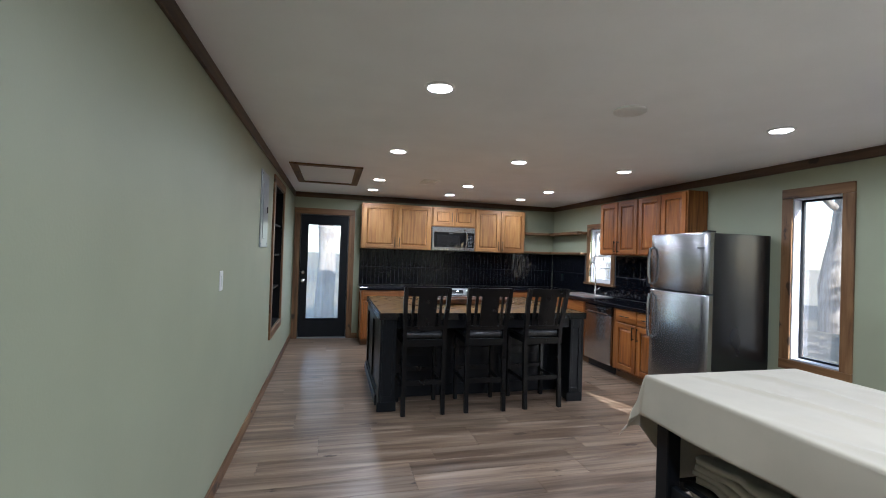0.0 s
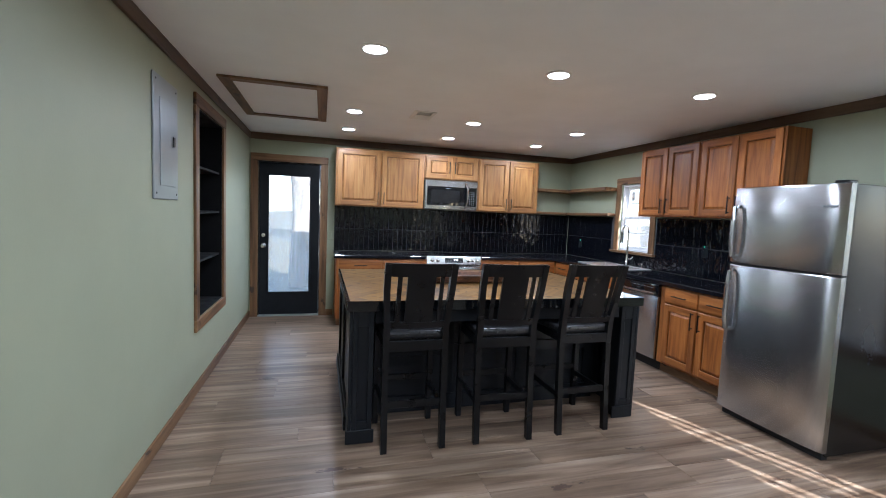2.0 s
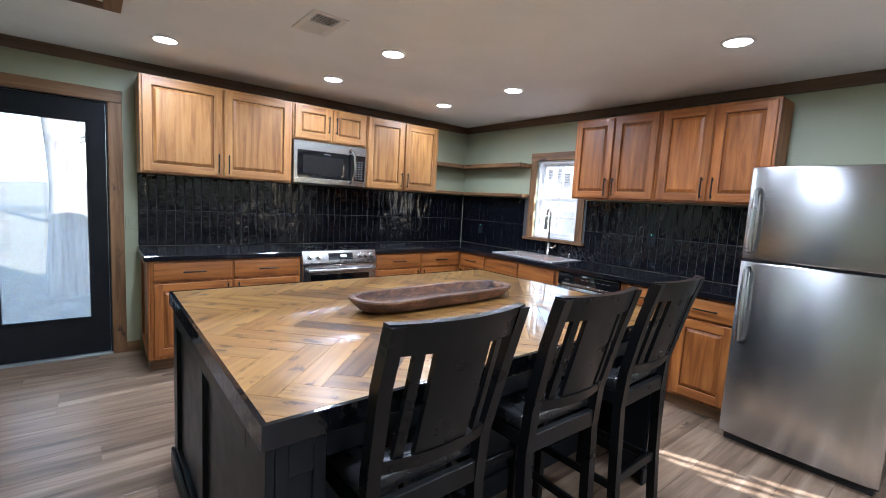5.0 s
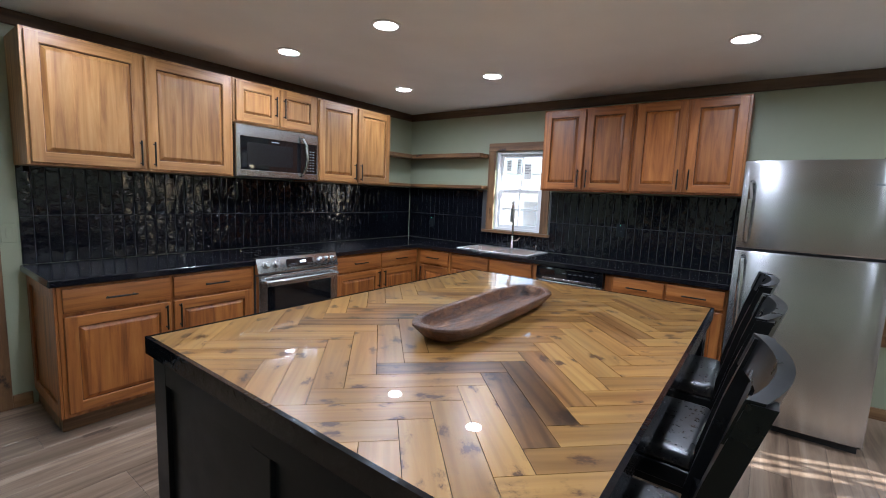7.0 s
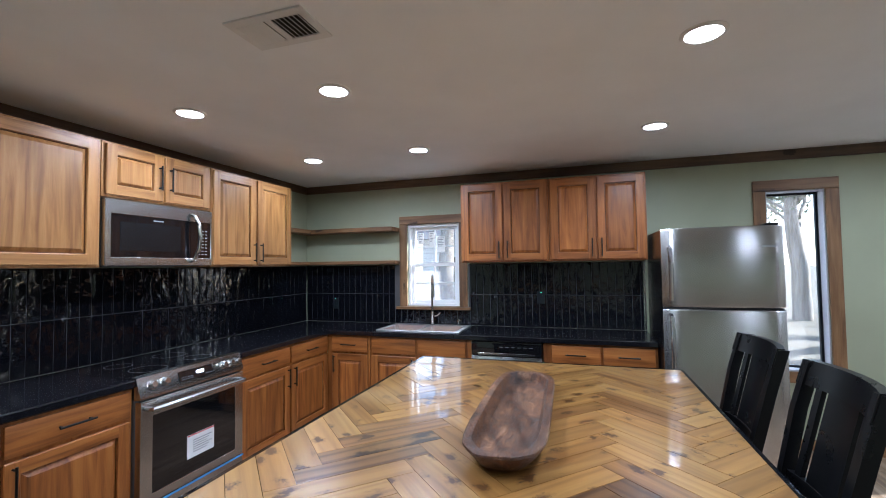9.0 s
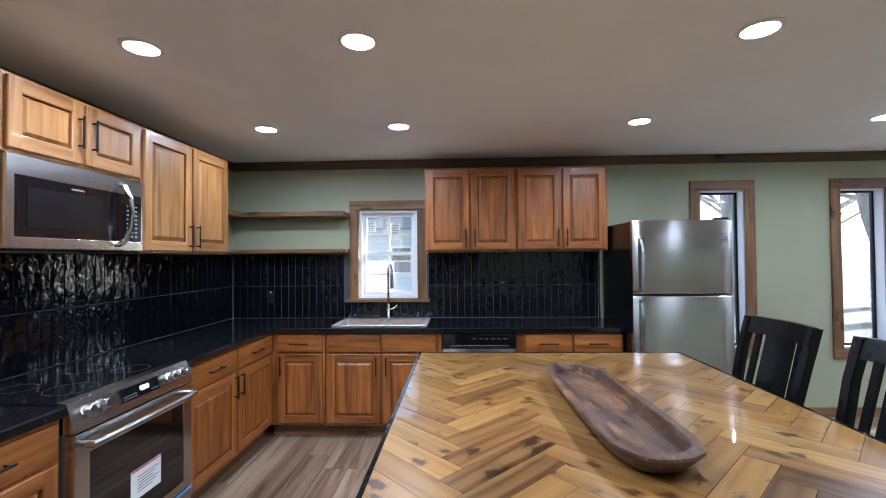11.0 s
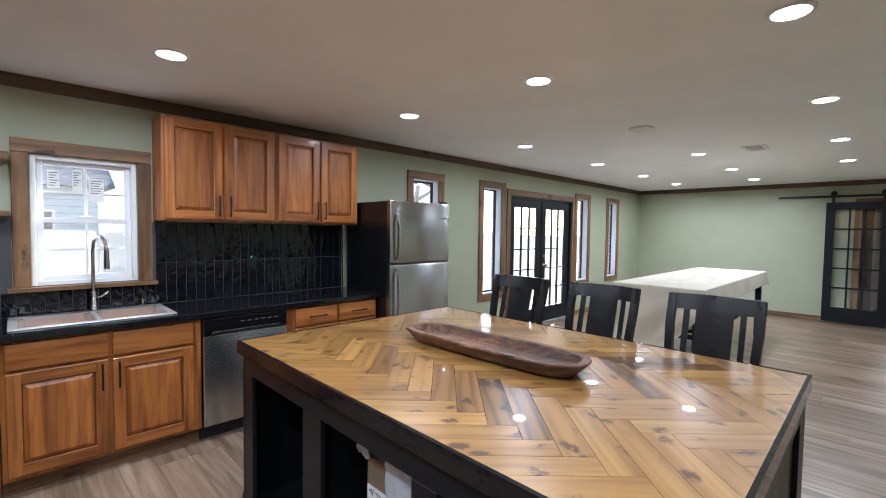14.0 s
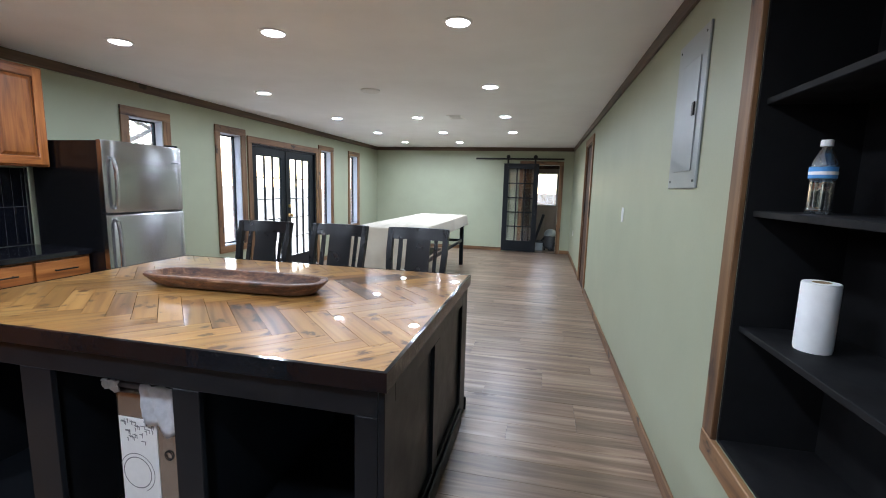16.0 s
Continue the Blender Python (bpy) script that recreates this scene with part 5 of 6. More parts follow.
# ---- the covered table ----
def work_table():
    x0, x1, y0, y1, h = 2.07, 2.95, -1.38, 1.82, 0.955
    e = thing("work_table", "long black wooden table with a lower shelf", "table")
    part("tabletop", box(x0, y0, h - 0.04, x1, y1, h, 0.004), M_BLACK, e)
    for y in (y0 + 0.03, y1 - 0.1):
        for x in (x0 + 0.03, x1 - 0.1):
            part("leg", box(x, y, 0, x + 0.07, y + 0.07, h - 0.041, 0.004), M_BLACK, e)
    for x in (x0 + 0.05, x1 - 0.075):
        part("apron", box(x, y0 + 0.1, h - 0.14, x + 0.025, y1 - 0.1, h - 0.041, 0.002), M_BLACK, e)
    for y in (y0 + 0.05, y1 - 0.075):
        part("apron", box(x0 + 0.1, y, h - 0.14, x1 - 0.1, y + 0.025, h - 0.041, 0.002), M_BLACK, e)
        part("stretcher", box(x0 + 0.1, y, 0.45, x1 - 0.1, y + 0.03, 0.50, 0.002), M_BLACK, e)
    part("shelf", box(x0 + 0.1, 0.3, 0.502, x1 - 0.1, y1 - 0.12, 0.525, 0.003), M_BLACK, e)
    part("shelf_rail", boxes([(x0 + 0.05, y0 + 0.1, 0.45, x0 + 0.08, y1 - 0.1, 0.50), (x1 - 0.08, y0 + 0.1, 0.45, x1 - 0.05, y1 - 0.1, 0.50)], 0.002), M_BLACK, e)
    # cloth: a sheet laid over the top, draped down the sides
    c = thing("dropcloth", "cream canvas dropcloth draped over the table", "tablecloth")
    bm = bmesh.new()
    nx, ny = 110, 260
    cx, cy = (x0 + x1) / 2, (y0 + y1) / 2
    hx, hy = (x1 - x0) / 2 + 0.008, (y1 - y0) / 2 + 0.008
    side, endk, endf = 0.19, 0.84, 0.10
    g = {}
    for i in range(nx + 1):
        for j in range(ny + 1):
            u = -hx - side + (2 * hx + 2 * side) * i / nx
            v = -hy - endf + (2 * hy + endf + endk) * j / ny
            over_x, over_y = max(0, abs(u) - hx), max(0, abs(v) - hy)
            if v > hy:
                # the kitchen end hangs short at one corner and to the floor at the other
                over_y *= 0.3 + 0.7 * max(0.0, min(1.0, (u + hx) / 0.5))
            sx, sy = math.copysign(1, u), math.copysign(1, v)
            px, py = max(-hx, min(hx, u)), max(-hy, min(hy, v))
            drop = math.hypot(over_x, over_y) if over_x and over_y else over_x + over_y
            ripple = noise.noise(Vector((u * 3.5, v * 3.5, 1.0)))
            flare = 0.10 * drop * (1 + 1.2 * ripple)
            if over_x and over_y:
                f = math.atan2(over_y, over_x)
                px += sx * (flare + 0.28 * min(over_x, over_y)) * math.cos(f)
                py += sy * (flare + 0.28 * min(over_x, over_y)) * math.sin(f)
            elif over_x:
                px += sx * flare
            elif over_y:
                py += sy * (flare + 0.03 * math.sin(u * 13) * drop / 0.5)
            z = h + 0.006 - drop * 0.97
            if drop == 0:
                crease = abs(noise.noise(Vector((u * 3.2 + v * 1.1, v * 0.55, 4.0))))
                second = abs(noise.noise(Vector((u * 1.6 - v * 2.2, v * 1.4 + u, 9.0))))
                z += (0.016 * (max(0, 0.17 - crease) / 0.17) ** 2 + 0.006 * (max(0, 0.14 - second) / 0.14) ** 2 + 0.003 * ripple) * min(1, (hx - abs(u)) / 0.12, (hy - abs(v)) / 0.12)
            g[i, j] = bm.verts.new((cx + px, cy + py, max(z, 0.01)))
    for i in range(nx):
        for j in range(ny):
            bm.faces.new((g[i, j], g[i + 1, j], g[i + 1, j + 1], g[i, j + 1]))
    ob = part("cloth", bm, M_CLOTH, c, smooth=80)
    ob.modifiers.new("thick", 'SOLIDIFY').thickness = 0.003
    # folded canvas on the shelf
    f = thing("folded_canvas", "crumpled folded canvas on the table's shelf", "cloth", pose(x0 + 0.36, 1.38, 0.527))
    for k in range(4):
        bm = bmesh.new()
        n = 22
        top = [[bm.verts.new((-0.22 + 0.44 * i / n + 0.012 * math.sin(j * 0.7 + k), -0.3 + 0.6 * j / n + 0.012 * math.sin(i * 0.8 + 2 * k),
                              0.03 * (k + 1) - 0.003 + 0.018 * noise.noise(Vector((i * 0.3, j * 0.3, k * 3.0))) * (1 if k == 3 else 0.3))) for j in range(n + 1)] for i in range(n + 1)]
        for i in range(n):
            for j in range(n):
                bm.faces.new((top[i][j], top[i + 1][j], top[i + 1][j + 1], top[i][j + 1]))
        o = part("fold", bm, M_CLOTH2, f, smooth=70)
        s = o.modifiers.new("thick", 'SOLIDIFY')
        s.thickness, s.offset = 0.024, -1


work_table()


# ---- niche shelves, panel box, switches ----
def niche():
    y0, y1, z0, z1 = NICHE
    d = 0.30
    e = thing("wall_niche", "black built-in shelf niche in the long wall", "shelf", WESTM, kind="structure")
    for name, r in (("side_lining", (y0, 0.0, z0, y0 + 0.012, d, z1)), ("side_lining", (y1 - 0.012, 0.0, z0, y1, d, z1)), ("bottom_lining", (y0 + 0.012, 0.0, z0, y1 - 0.012, d, z0 + 0.012)),
                    ("top_lining", (y0 + 0.012, 0.0, z1 - 0.012, y1 - 0.012, d, z1)), ("back_lining", (y0, d, z0, y1, d + 0.012, z1))):
        part(name, box(*r, 0), M_NICHE, e, smooth=None)
    for z in (1.02, 1.415, 1.775):
        part("shelf_board", box(y0 + 0.0125, 0.02, z - 0.02, y1 - 0.0125, d - 0.001, z, 0.002), M_NICHE, e)
    casing("niche_trim", WESTM, y0, y1, z0, z1, "stained wood frame round the black niche", 0.09)
    b = thing("water_bottle", "clear plastic water bottle with blue label", "bottle", pose(-0.12, 5.37, 1.4155))
    prof = [(0.03, 0), (0.033, 0.008)] + [(0.032 - 0.0025 * (k % 2), 0.014 + 0.008 * k) for k in range(10)] + [(0.033, 0.10), (0.033, 0.135), (0.031, 0.15), (0.022, 0.172), (0.0135, 0.185), (0.0135, 0.195)]
    o = part("bottle", lathe(prof, 20), M_BOTTLE, b)
    part("label_band", lathe([(0.0337, 0.103), (0.0337, 0.135)], 20), M_BLUE, b, "blue and white label")
    part("label_stripe", lathe([(0.0341, 0.113), (0.0341, 0.122)], 20), M_PAPER, b)
    part("cap", lathe([(0.015, 0.194), (0.015, 0.21), (0.013, 0.212)], 16), M_PLASTIC, b, "white cap")
    p = thing("paper_towel_roll", "roll of white paper towel standing on the shelf", "paper towel", pose(-0.13, 5.42, 1.0205))
    part("roll", lathe([(0.045, 0), (0.047, 0.01), (0.047, 0.196), (0.045, 0.202), (0.024, 0.202), (0.022, 0.18)], 28), M_PAPER, p)
    part("core", lathe([(0.0215, 0.1), (0.0225, 0.2025), (0.0205, 0.2025), (0.02, 0.1)], 20), M_CARD, p, "brown cardboard core")


M_BOTTLE = glass("bottle_plastic", 0.34, (0.85, 0.9, 0.93))
M_CARD = plain("cardboard", (0.32, 0.22, 0.13), 0.85)
niche()


def panel_box():
    e = thing("breaker_panel", "grey metal electrical panel cover on the wall", "panel", WESTM @ pose(4.29, 0, 1.49))
    w, h = 0.42, 0.71
    part("cover", box(0, -0.012, 0, w, 0, h, 0.004), M_PANELBOX, e)
    d = part("door", box(0.09, -0.017, 0.08, w - 0.07, -0.0125, h - 0.12, 0.003), M_PANELBOX, e)
    part("latch", box(w - 0.115, -0.024, 0.33, w - 0.085, -0.0172, 0.39, 0.002), M_PULL, d, "black latch")
    for x in (0.035, w - 0.035):
        for z in (0.035, h - 0.035):
            part("screw", cyl((x, -0.0122, z), (x, -0.0145, z), 0.006, seg=10), M_PULL, e)


panel_box()


def wall_plate(label, m, switch=True, material=None):
    e = thing("light_switch" if switch else "wall_outlet", label, "switch" if switch else "outlet", m)
    part("plate", box(-0.037, -0.006, -0.06, 0.037, 0, 0.06, 0.003), material or M_PLASTIC, e)
    if switch:
        part("toggle", box(-0.016, -0.01, -0.033, 0.016, -0.0062, 0.033, 0.002), material or M_PLASTIC, e)
    else:
        part("socket", boxes([(-0.017, -0.008, 0.008, 0.017, -0.0062, 0.036), (-0.017, -0.008, -0.036, 0.017, -0.0062, -0.008)], 0.002), material or M_PLASTIC, e)


wall_plate("white light switch on the green wall", WESTM @ pose(2.97, 0, 1.28))
wall_plate("white outlet low on the green wall", WESTM @ pose(-2.5, 0, 0.6), False)
for x, y, m in ((7.29, 1.12, EASTM), (5.05, 1.2, EASTM)):
    wall_plate("black outlet with a green light on the tiles", m @ pose(-x, -0.012, y), False, M_BLACK)
    o = thing("outlet_light", "tiny green indicator on a black outlet", "indicator", m @ pose(-x, -0.0205, y + 0.05))
    part("led", box(-0.0025, -0.001, -0.0025, 0.0025, 0.0, 0.0025, 0), M_GREEN, o)
wall_plate("green painted switch beside the back door", NORTHM @ pose(1.04, 0, 1.12), True, M_WALL)

# ---- ceiling fittings ----
spots = [(x, y) for y in (6.85, 5.88, 4.18) for x in (1.21, 2.44, 3.67)] + [(1.21, 2.53), (3.69, 2.5)] + [(x, 0.79) for x in (1.21, 2.44, 3.67)] + [(x, -0.84) for x in (1.22, 2.44, 3.67)] + [(2.44, -2.42), (3.65, -2.42)]


def downlight():
    e = thing("recessed_light", "round white recessed ceiling light, lit", "ceiling light", group="recessed ceiling lights")
    part("trim_ring", lathe([(0.088, 0.0), (0.088, -0.004), (0.07, -0.009), (0.068, -0.003), (0.068, 0.0)], 32), M_PLASTIC, e)
    part("lens", lathe([(0.0675, -0.0015), (0.066, -0.006), (0.03, -0.0068)], 32), M_LAMP, e, "glowing white lens")
    return e


dl = downlight()
dl.matrix_world = pose(*spots[0], ZC)
for x, y in spots[1:]:
    copy_thing(dl, pose(x, y, ZC))
lamp_data = bpy.data.lights.new("downlight", 'AREA')
lamp_data.shape, lamp_data.size, lamp_data.energy, lamp_data.color = 'DISK', 0.13, LAMP_WATTS, (0.94, 0.98, 1.05)
lamp_data.spread = radians(168)
bright_data = lamp_data.copy()
bright_data.energy = LAMP_WATTS * 1.7
for x, y in spots:
    lo = new("downlight", bright_data if y < -0.5 else lamp_data)
    lo.matrix_world = pose(x, y, ZC - 0.012)


def hatch():
    e = thing("attic_hatch", "ceiling hatch framed in stained wood", "hatch", kind="structure")
    x0, x1, y0, y1, w = 0.15, 0.95, 5.12, 6.47, 0.085
    part("frame_board", boxes([(x0, y0, ZC - 0.02, x0 + w, y1, ZC - 0.001)], 0.003), M_TRIM['y'], e)
    part("frame_board", boxes([(x1 - w, y0, ZC - 0.02, x1, y1, ZC - 0.001)], 0.003), M_TRIM['y'], e)
    part("frame_board", boxes([(x0 + w, y0, ZC - 0.02, x1 - w, y0 + w, ZC - 0.001)], 0.003), M_TRIM['x'], e)
    part("frame_board", boxes([(x0 + w, y1 - w, ZC - 0.02, x1 - w, y1, ZC - 0.001)], 0.003), M_TRIM['x'], e)
    part("lid", box(x0 + w, y0 + w, ZC - 0.006, x1 - w, y1 - w, ZC - 0.001, 0.0), M_CEIL, e)


hatch()


def ceiling_vent(x, y, turn):
    e = thing("ceiling_vent", "white square ceiling air vent with slats", "vent", pose(x, y, ZC, 0, 0, turn))
    part("frame", boxes([(-0.17, -0.105, -0.008, 0.17, -0.07, 0), (-0.17, 0.07, -0.008, 0.17, 0.105, 0), (-0.17, -0.07, -0.008, -0.14, 0.07, 0), (0.14, -0.07, -0.008, 0.17, 0.07, 0), (-0.012, -0.07, -0.007, 0.012, 0.07, 0)], 0.0), M_PLASTIC, e)
    part("backing", box(-0.14, -0.07, -0.0015, 0.14, 0.07, -0.0005, 0), M_GASKET, e)
    for k in range(14):
        sx = -0.131 + 0.0202 * k
        if abs(sx) < 0.015:
            continue
        o = part("slat", box(-0.0085, -0.07, -0.0008, 0.0085, 0.07, 0.0008, 0), M_PLASTIC, e)
        o.matrix_local = pose(sx, 0, -0.006, 0, -38 if sx < 0 else 38, 0)


ceiling_vent(1.86, 5.76, 90)
ceiling_vent(1.89, 0.79, 90)
sd = thing("smoke_detector", "flat round white ceiling disc", "detector", pose(2.45, 2.5, ZC))
part("body", lathe([(0.10, 0), (0.10, -0.012), (0.09, -0.018), (0.03, -0.02)], 32), M_PLASTIC, sd)


# ---- clutter in the entry ----
def clutter():
    b = thing("broom", "wooden-handled broom leaning in the entry", "broom", pose(0.2, YS - 0.35, 0))
    part("handle", cyl((0.12, -0.1, 0.1), (-0.06, 0.05, 1.3), 0.012), M_TRIM['z'], b)
    part("head", box(0.0, -0.14, 0.0, 0.26, -0.07, 0.13, 0.02), M_RUBBER, b)
    v = thing("shop_vacuum", "dark shop vacuum with hose in the entry", "vacuum", pose(0.42, YS - 0.55, 0))
    part("drum", lathe([(0.14, 0.05), (0.16, 0.1), (0.16, 0.34), (0.14, 0.36)], 20), M_RUBBER, v)
    part("motor_head", lathe([(0.15, 0.361), (0.155, 0.42), (0.1, 0.5), (0.05, 0.52)], 20), M_PANELBOX, v)
    part("hose", tube([(0.15, 0.05, 0.3), (0.2, 0.12, 0.25), (0.14, 0.2, 0.12), (-0.05, 0.2, 0.05), (-0.15, 0.15, 0.3), (-0.16, 0.1, 0.75)], 0.025), M_GASKET, v)
    for k in range(3):
        a = k * math.tau / 3
        part("caster", cyl((0.12 * math.cos(a), 0.12 * math.sin(a) - 0.012, 0.026), (0.12 * math.cos(a), 0.12 * math.sin(a) + 0.012, 0.026), 0.026), M_GASKET, v)
    for x, top, r, mat in ((0.36, 1.25, 0.012, M_PULL), (0.28, 1.05, 0.014, M_TRIM['z'])):
        pole = thing("pole", "long handled tool leaning in the entry corner", "tool", pose(x, YS - 0.62, 0))
        part("handle", cyl((0.0, 0.0, 0.08), (-0.16, -0.04, top), r), mat, pole)
        part("blade", box(-0.09, -0.02, 0.0, 0.1, 0.015, 0.09, 0.008), M_RUBBER, pole)
    plank = thing("leaning_board", "dark board leaning across the entry opening", "board", pose(0.86, YS - 0.3, 0))
    part("board", boxes([(-0.03, -0.05, 0.0, 0.03, 0.0, 0.92)], 0.003), M_BLACK, plank).matrix_local = pose(0, 0, 0.01, 0, -16, 0)
    bx = thing("tool_crate", "grey plastic crate on the entry floor", "crate", pose(0.75, YS - 0.5, 0))
    part("body", box(-0.16, -0.15, 0.0, 0.16, 0.15, 0.2, 0.01), M_PANELBOX, bx)
    part("lid", box(-0.17, -0.16, 0.201, 0.17, 0.16, 0.23, 0.008), M_GASKET, bx)


clutter()


# ---- outside ----
def ground_mat():
    m, nt, b = base_mat("leafy_ground", (0.2, 0.17, 0.1), 0.95)
    v = coords(nt, shuffle=False)
    a = noise_tex(nt, v, 0.6, 6)
    c = noise_tex(nt, v, 5.0, 8, 0.7)
    k = mix(nt, a, (0.075, 0.085, 0.05), (0.17, 0.135, 0.105))
    nt.links.new(mix(nt, 0.6, k, ramp(nt, c, [(0.3, (0.3, 0.28, 0.24)), (0.7, (1.7, 1.55, 1.45))]), 'MULTIPLY'), b.inputs["Base Color"])
    bump(nt, b, c, 0.6, 0.03)
    return m


def brick_mat():
    m, nt, b = base_mat("outer_brick", (0.3, 0.15, 0.1), 0.85)
    tc = nt.nodes.new("ShaderNodeTexCoord")
    sep = nt.nodes.new("ShaderNodeSeparateXYZ")
    nt.links.new(tc.outputs["Object"], sep.inputs[0])
    ad = nt.nodes.new("ShaderNodeMath")
    nt.links.new(sep.outputs[0], ad.inputs[0])
    nt.links.new(sep.outputs[1], ad.inputs[1])
    cb = nt.nodes.new("ShaderNodeCombineXYZ")
    nt.links.new(ad.outputs[0], cb.inputs[0])
    nt.links.new(sep.outputs[2], cb.inputs[1])
    br = node(nt, "ShaderNodeTexBrick", Scale=1.0)
    br.inputs["Brick Width"].default_value, br.inputs["Row Height"].default_value, br.inputs["Mortar Size"].default_value = 0.21, 0.075, 0.01
    br.inputs["Color1"].default_value, br.inputs["Color2"].default_value, br.inputs["Mortar"].default_value = (0.36, 0.17, 0.12, 1), (0.26, 0.12, 0.09, 1), (0.5, 0.47, 0.43, 1)
    nt.links.new(cb.outputs[0], br.inputs["Vector"])
    nt.links.new(br.outputs[0], b.inputs["Base Color"])
    bump(nt, b, br.outputs["Fac"], -0.5, 0.006)
    return m


M_BRICK = brick_mat()
M_BARK = wood("bark", (0.14, 0.12, 0.10), (0.27, 0.235, 0.20), (0.38, 0.34, 0.30), 'z', 0.95, 0, 18.0, 0.9, 1.1, bumpy=0.9)
M_LEAF = plain("leaves", (0.12, 0.14, 0.06), 0.6, 0, 0, 0.5, 2.0)
M_SIDING = paint("pale_siding", (0.62, 0.62, 0.6), 0.6, 8.0, 0.1, 0.05)
M_CONCRETE = paint("worn_concrete", (0.3, 0.29, 0.27), 0.85, 30.0, 0.3, 0.2)
M_SHINGLE = plain("grey_roof", (0.12, 0.12, 0.125), 0.9)

bm = bmesh.new()
bmesh.ops.create_grid(bm, x_segments=60, y_segments=60, size=160)
for v in bm.verts:
    far = max(0, math.hypot(v.co.x - 2, v.co.y - 2) - 12)
    v.co.z = -0.25 + min(1.5, far * 0.03) * noise.noise(v.co * 0.05)
setting("ground", bm, ground_mat(), "ground covered with leaves and thin grass")

bm = wall_bm(YN - YS + 2 * T, ZC + 0.2, 0.035, [(YN + T - b - 0.0, YN + T - a + 0.0, SZ0 - 0.02, SZ1 + 0.02) for a, b in SLITS] + [(YN + T - SINK_WIN[1], YN + T - SINK_WIN[0], SINK_WIN[2], SINK_WIN[3]), (YN + T - FRENCH[1], YN + T - FRENCH[0], -0.01, FRENCH[3])])
bmesh.ops.transform(bm, matrix=pose(XR + T + 0.002, YN + T, 0, 0, 0, -90), verts=bm.verts)
setting("wall_outer_brick", bm, M_BRICK, "red brick outer face of the wall", smooth=None)
setting("patio", box(XR + T + 0.05, -1.6, -0.4, XR + 2.3, 2.4, -0.03, 0.01), M_CONCRETE, "pale concrete slab outside the french doors")


def tree(seed, height, girth):
    rng = random.Random(seed)
    e = thing("tree", "tall broad-trunked tree with thin foliage", "tree", group="trees round the house")
    bm = bmesh.new()
    leaf = bmesh.new()

    def limb(p, d, length, r0, r1, n, seg):
        rows = []
        for i in range(n + 1):
            q = p.copy()
            a = d.orthogonal().normalized()
            b = d.cross(a).normalized()
            r = r0 + (r1 - r0) * i / n
            rows.append([bm.verts.new(q + r * (1 + 0.12 * noise.noise(q * 2)) * (math.cos(k * math.tau / seg) * a + math.sin(k * math.tau / seg) * b)) for k in range(seg)])
            p = p + d * (length / n)
            d = (d + Vector((rng.uniform(-.14, .14), rng.uniform(-.14, .14), rng.uniform(-.05, .1)))).normalized()
        for r, s in zip(rows, rows[1:]):
            for k in range(seg):
                bm.faces.new((r[k], r[(k + 1) % seg], s[(k + 1) % seg], s[k]))
        return p

    limb(Vector((0, 0, -0.3)), Vector((rng.uniform(-.03, .03), rng.uniform(-.03, .03), 1)), height * 0.55, girth, girth * 0.55, 8, 14)
    for k in range(9):
        z = height * rng.uniform(0.28, 0.55)
        a = rng.uniform(0, math.tau)
        d = Vector((math.cos(a), math.sin(a), rng.uniform(0.3, 0.9))).normalized()
        tip = limb(Vector((0, 0, z)), d, height * rng.uniform(0.22, 0.4), girth * 0.32, girth * 0.06, 5, 7)
        for i in range(4):
            t2 = limb(tip - d * height * rng.uniform(0.02, 0.15), (d + Vector((rng.uniform(-1, 1), rng.uniform(-1, 1), rng.uniform(-.4, .6)))).normalized(), height * 0.12, girth * 0.08, girth * 0.02, 3, 5)
            for j in range(70):
                c = t2 + Vector((rng.gauss(0, 1), rng.gauss(0, 1), rng.gauss(0, 0.7))) * height * 0.05
                s = rng.uniform(0.05, 0.11)
                u = Vector((rng.gauss(0, 1), rng.gauss(0, 1), rng.gauss(0, 1))).normalized()
                w = u.orthogonal().normalized()
                leaf.faces.new([leaf.verts.new(c + x) for x in (u * s, w * s * 0.5, -u * s, -w * s * 0.5)])
    part("trunk", bm, M_BARK, e, smooth=60)
    part("crown", leaf, M_LEAF, e, "sparse green leaves", None)
    return e


t1 = tree(1, 9.0, 0.26)
t1.matrix_world = pose(0.48, 11.6, -0.25)
t2 = tree(5, 11.0, 0.3)
t2.matrix_world = pose(13.5, 8.7, -0.25)
rng = random.Random(11)
for k, (x, y) in enumerate([(-3.5, 19), (0.2, 23), (5.2, 20), (10.5, 15.5), (14.5, 2.5), (13.5, -2.5), (12, -5.5), (16, -1.5), (15, -8), (20, 0), (24, 9), (22, -12), (-1, -13), (3, -17), (-7, 26), (27, -3)]):
    copy_thing(t1 if k % 2 else t2, pose(x, y, -0.25, 0, 0, rng.uniform(0, 360)) @ Matrix.Scale(1, 4))


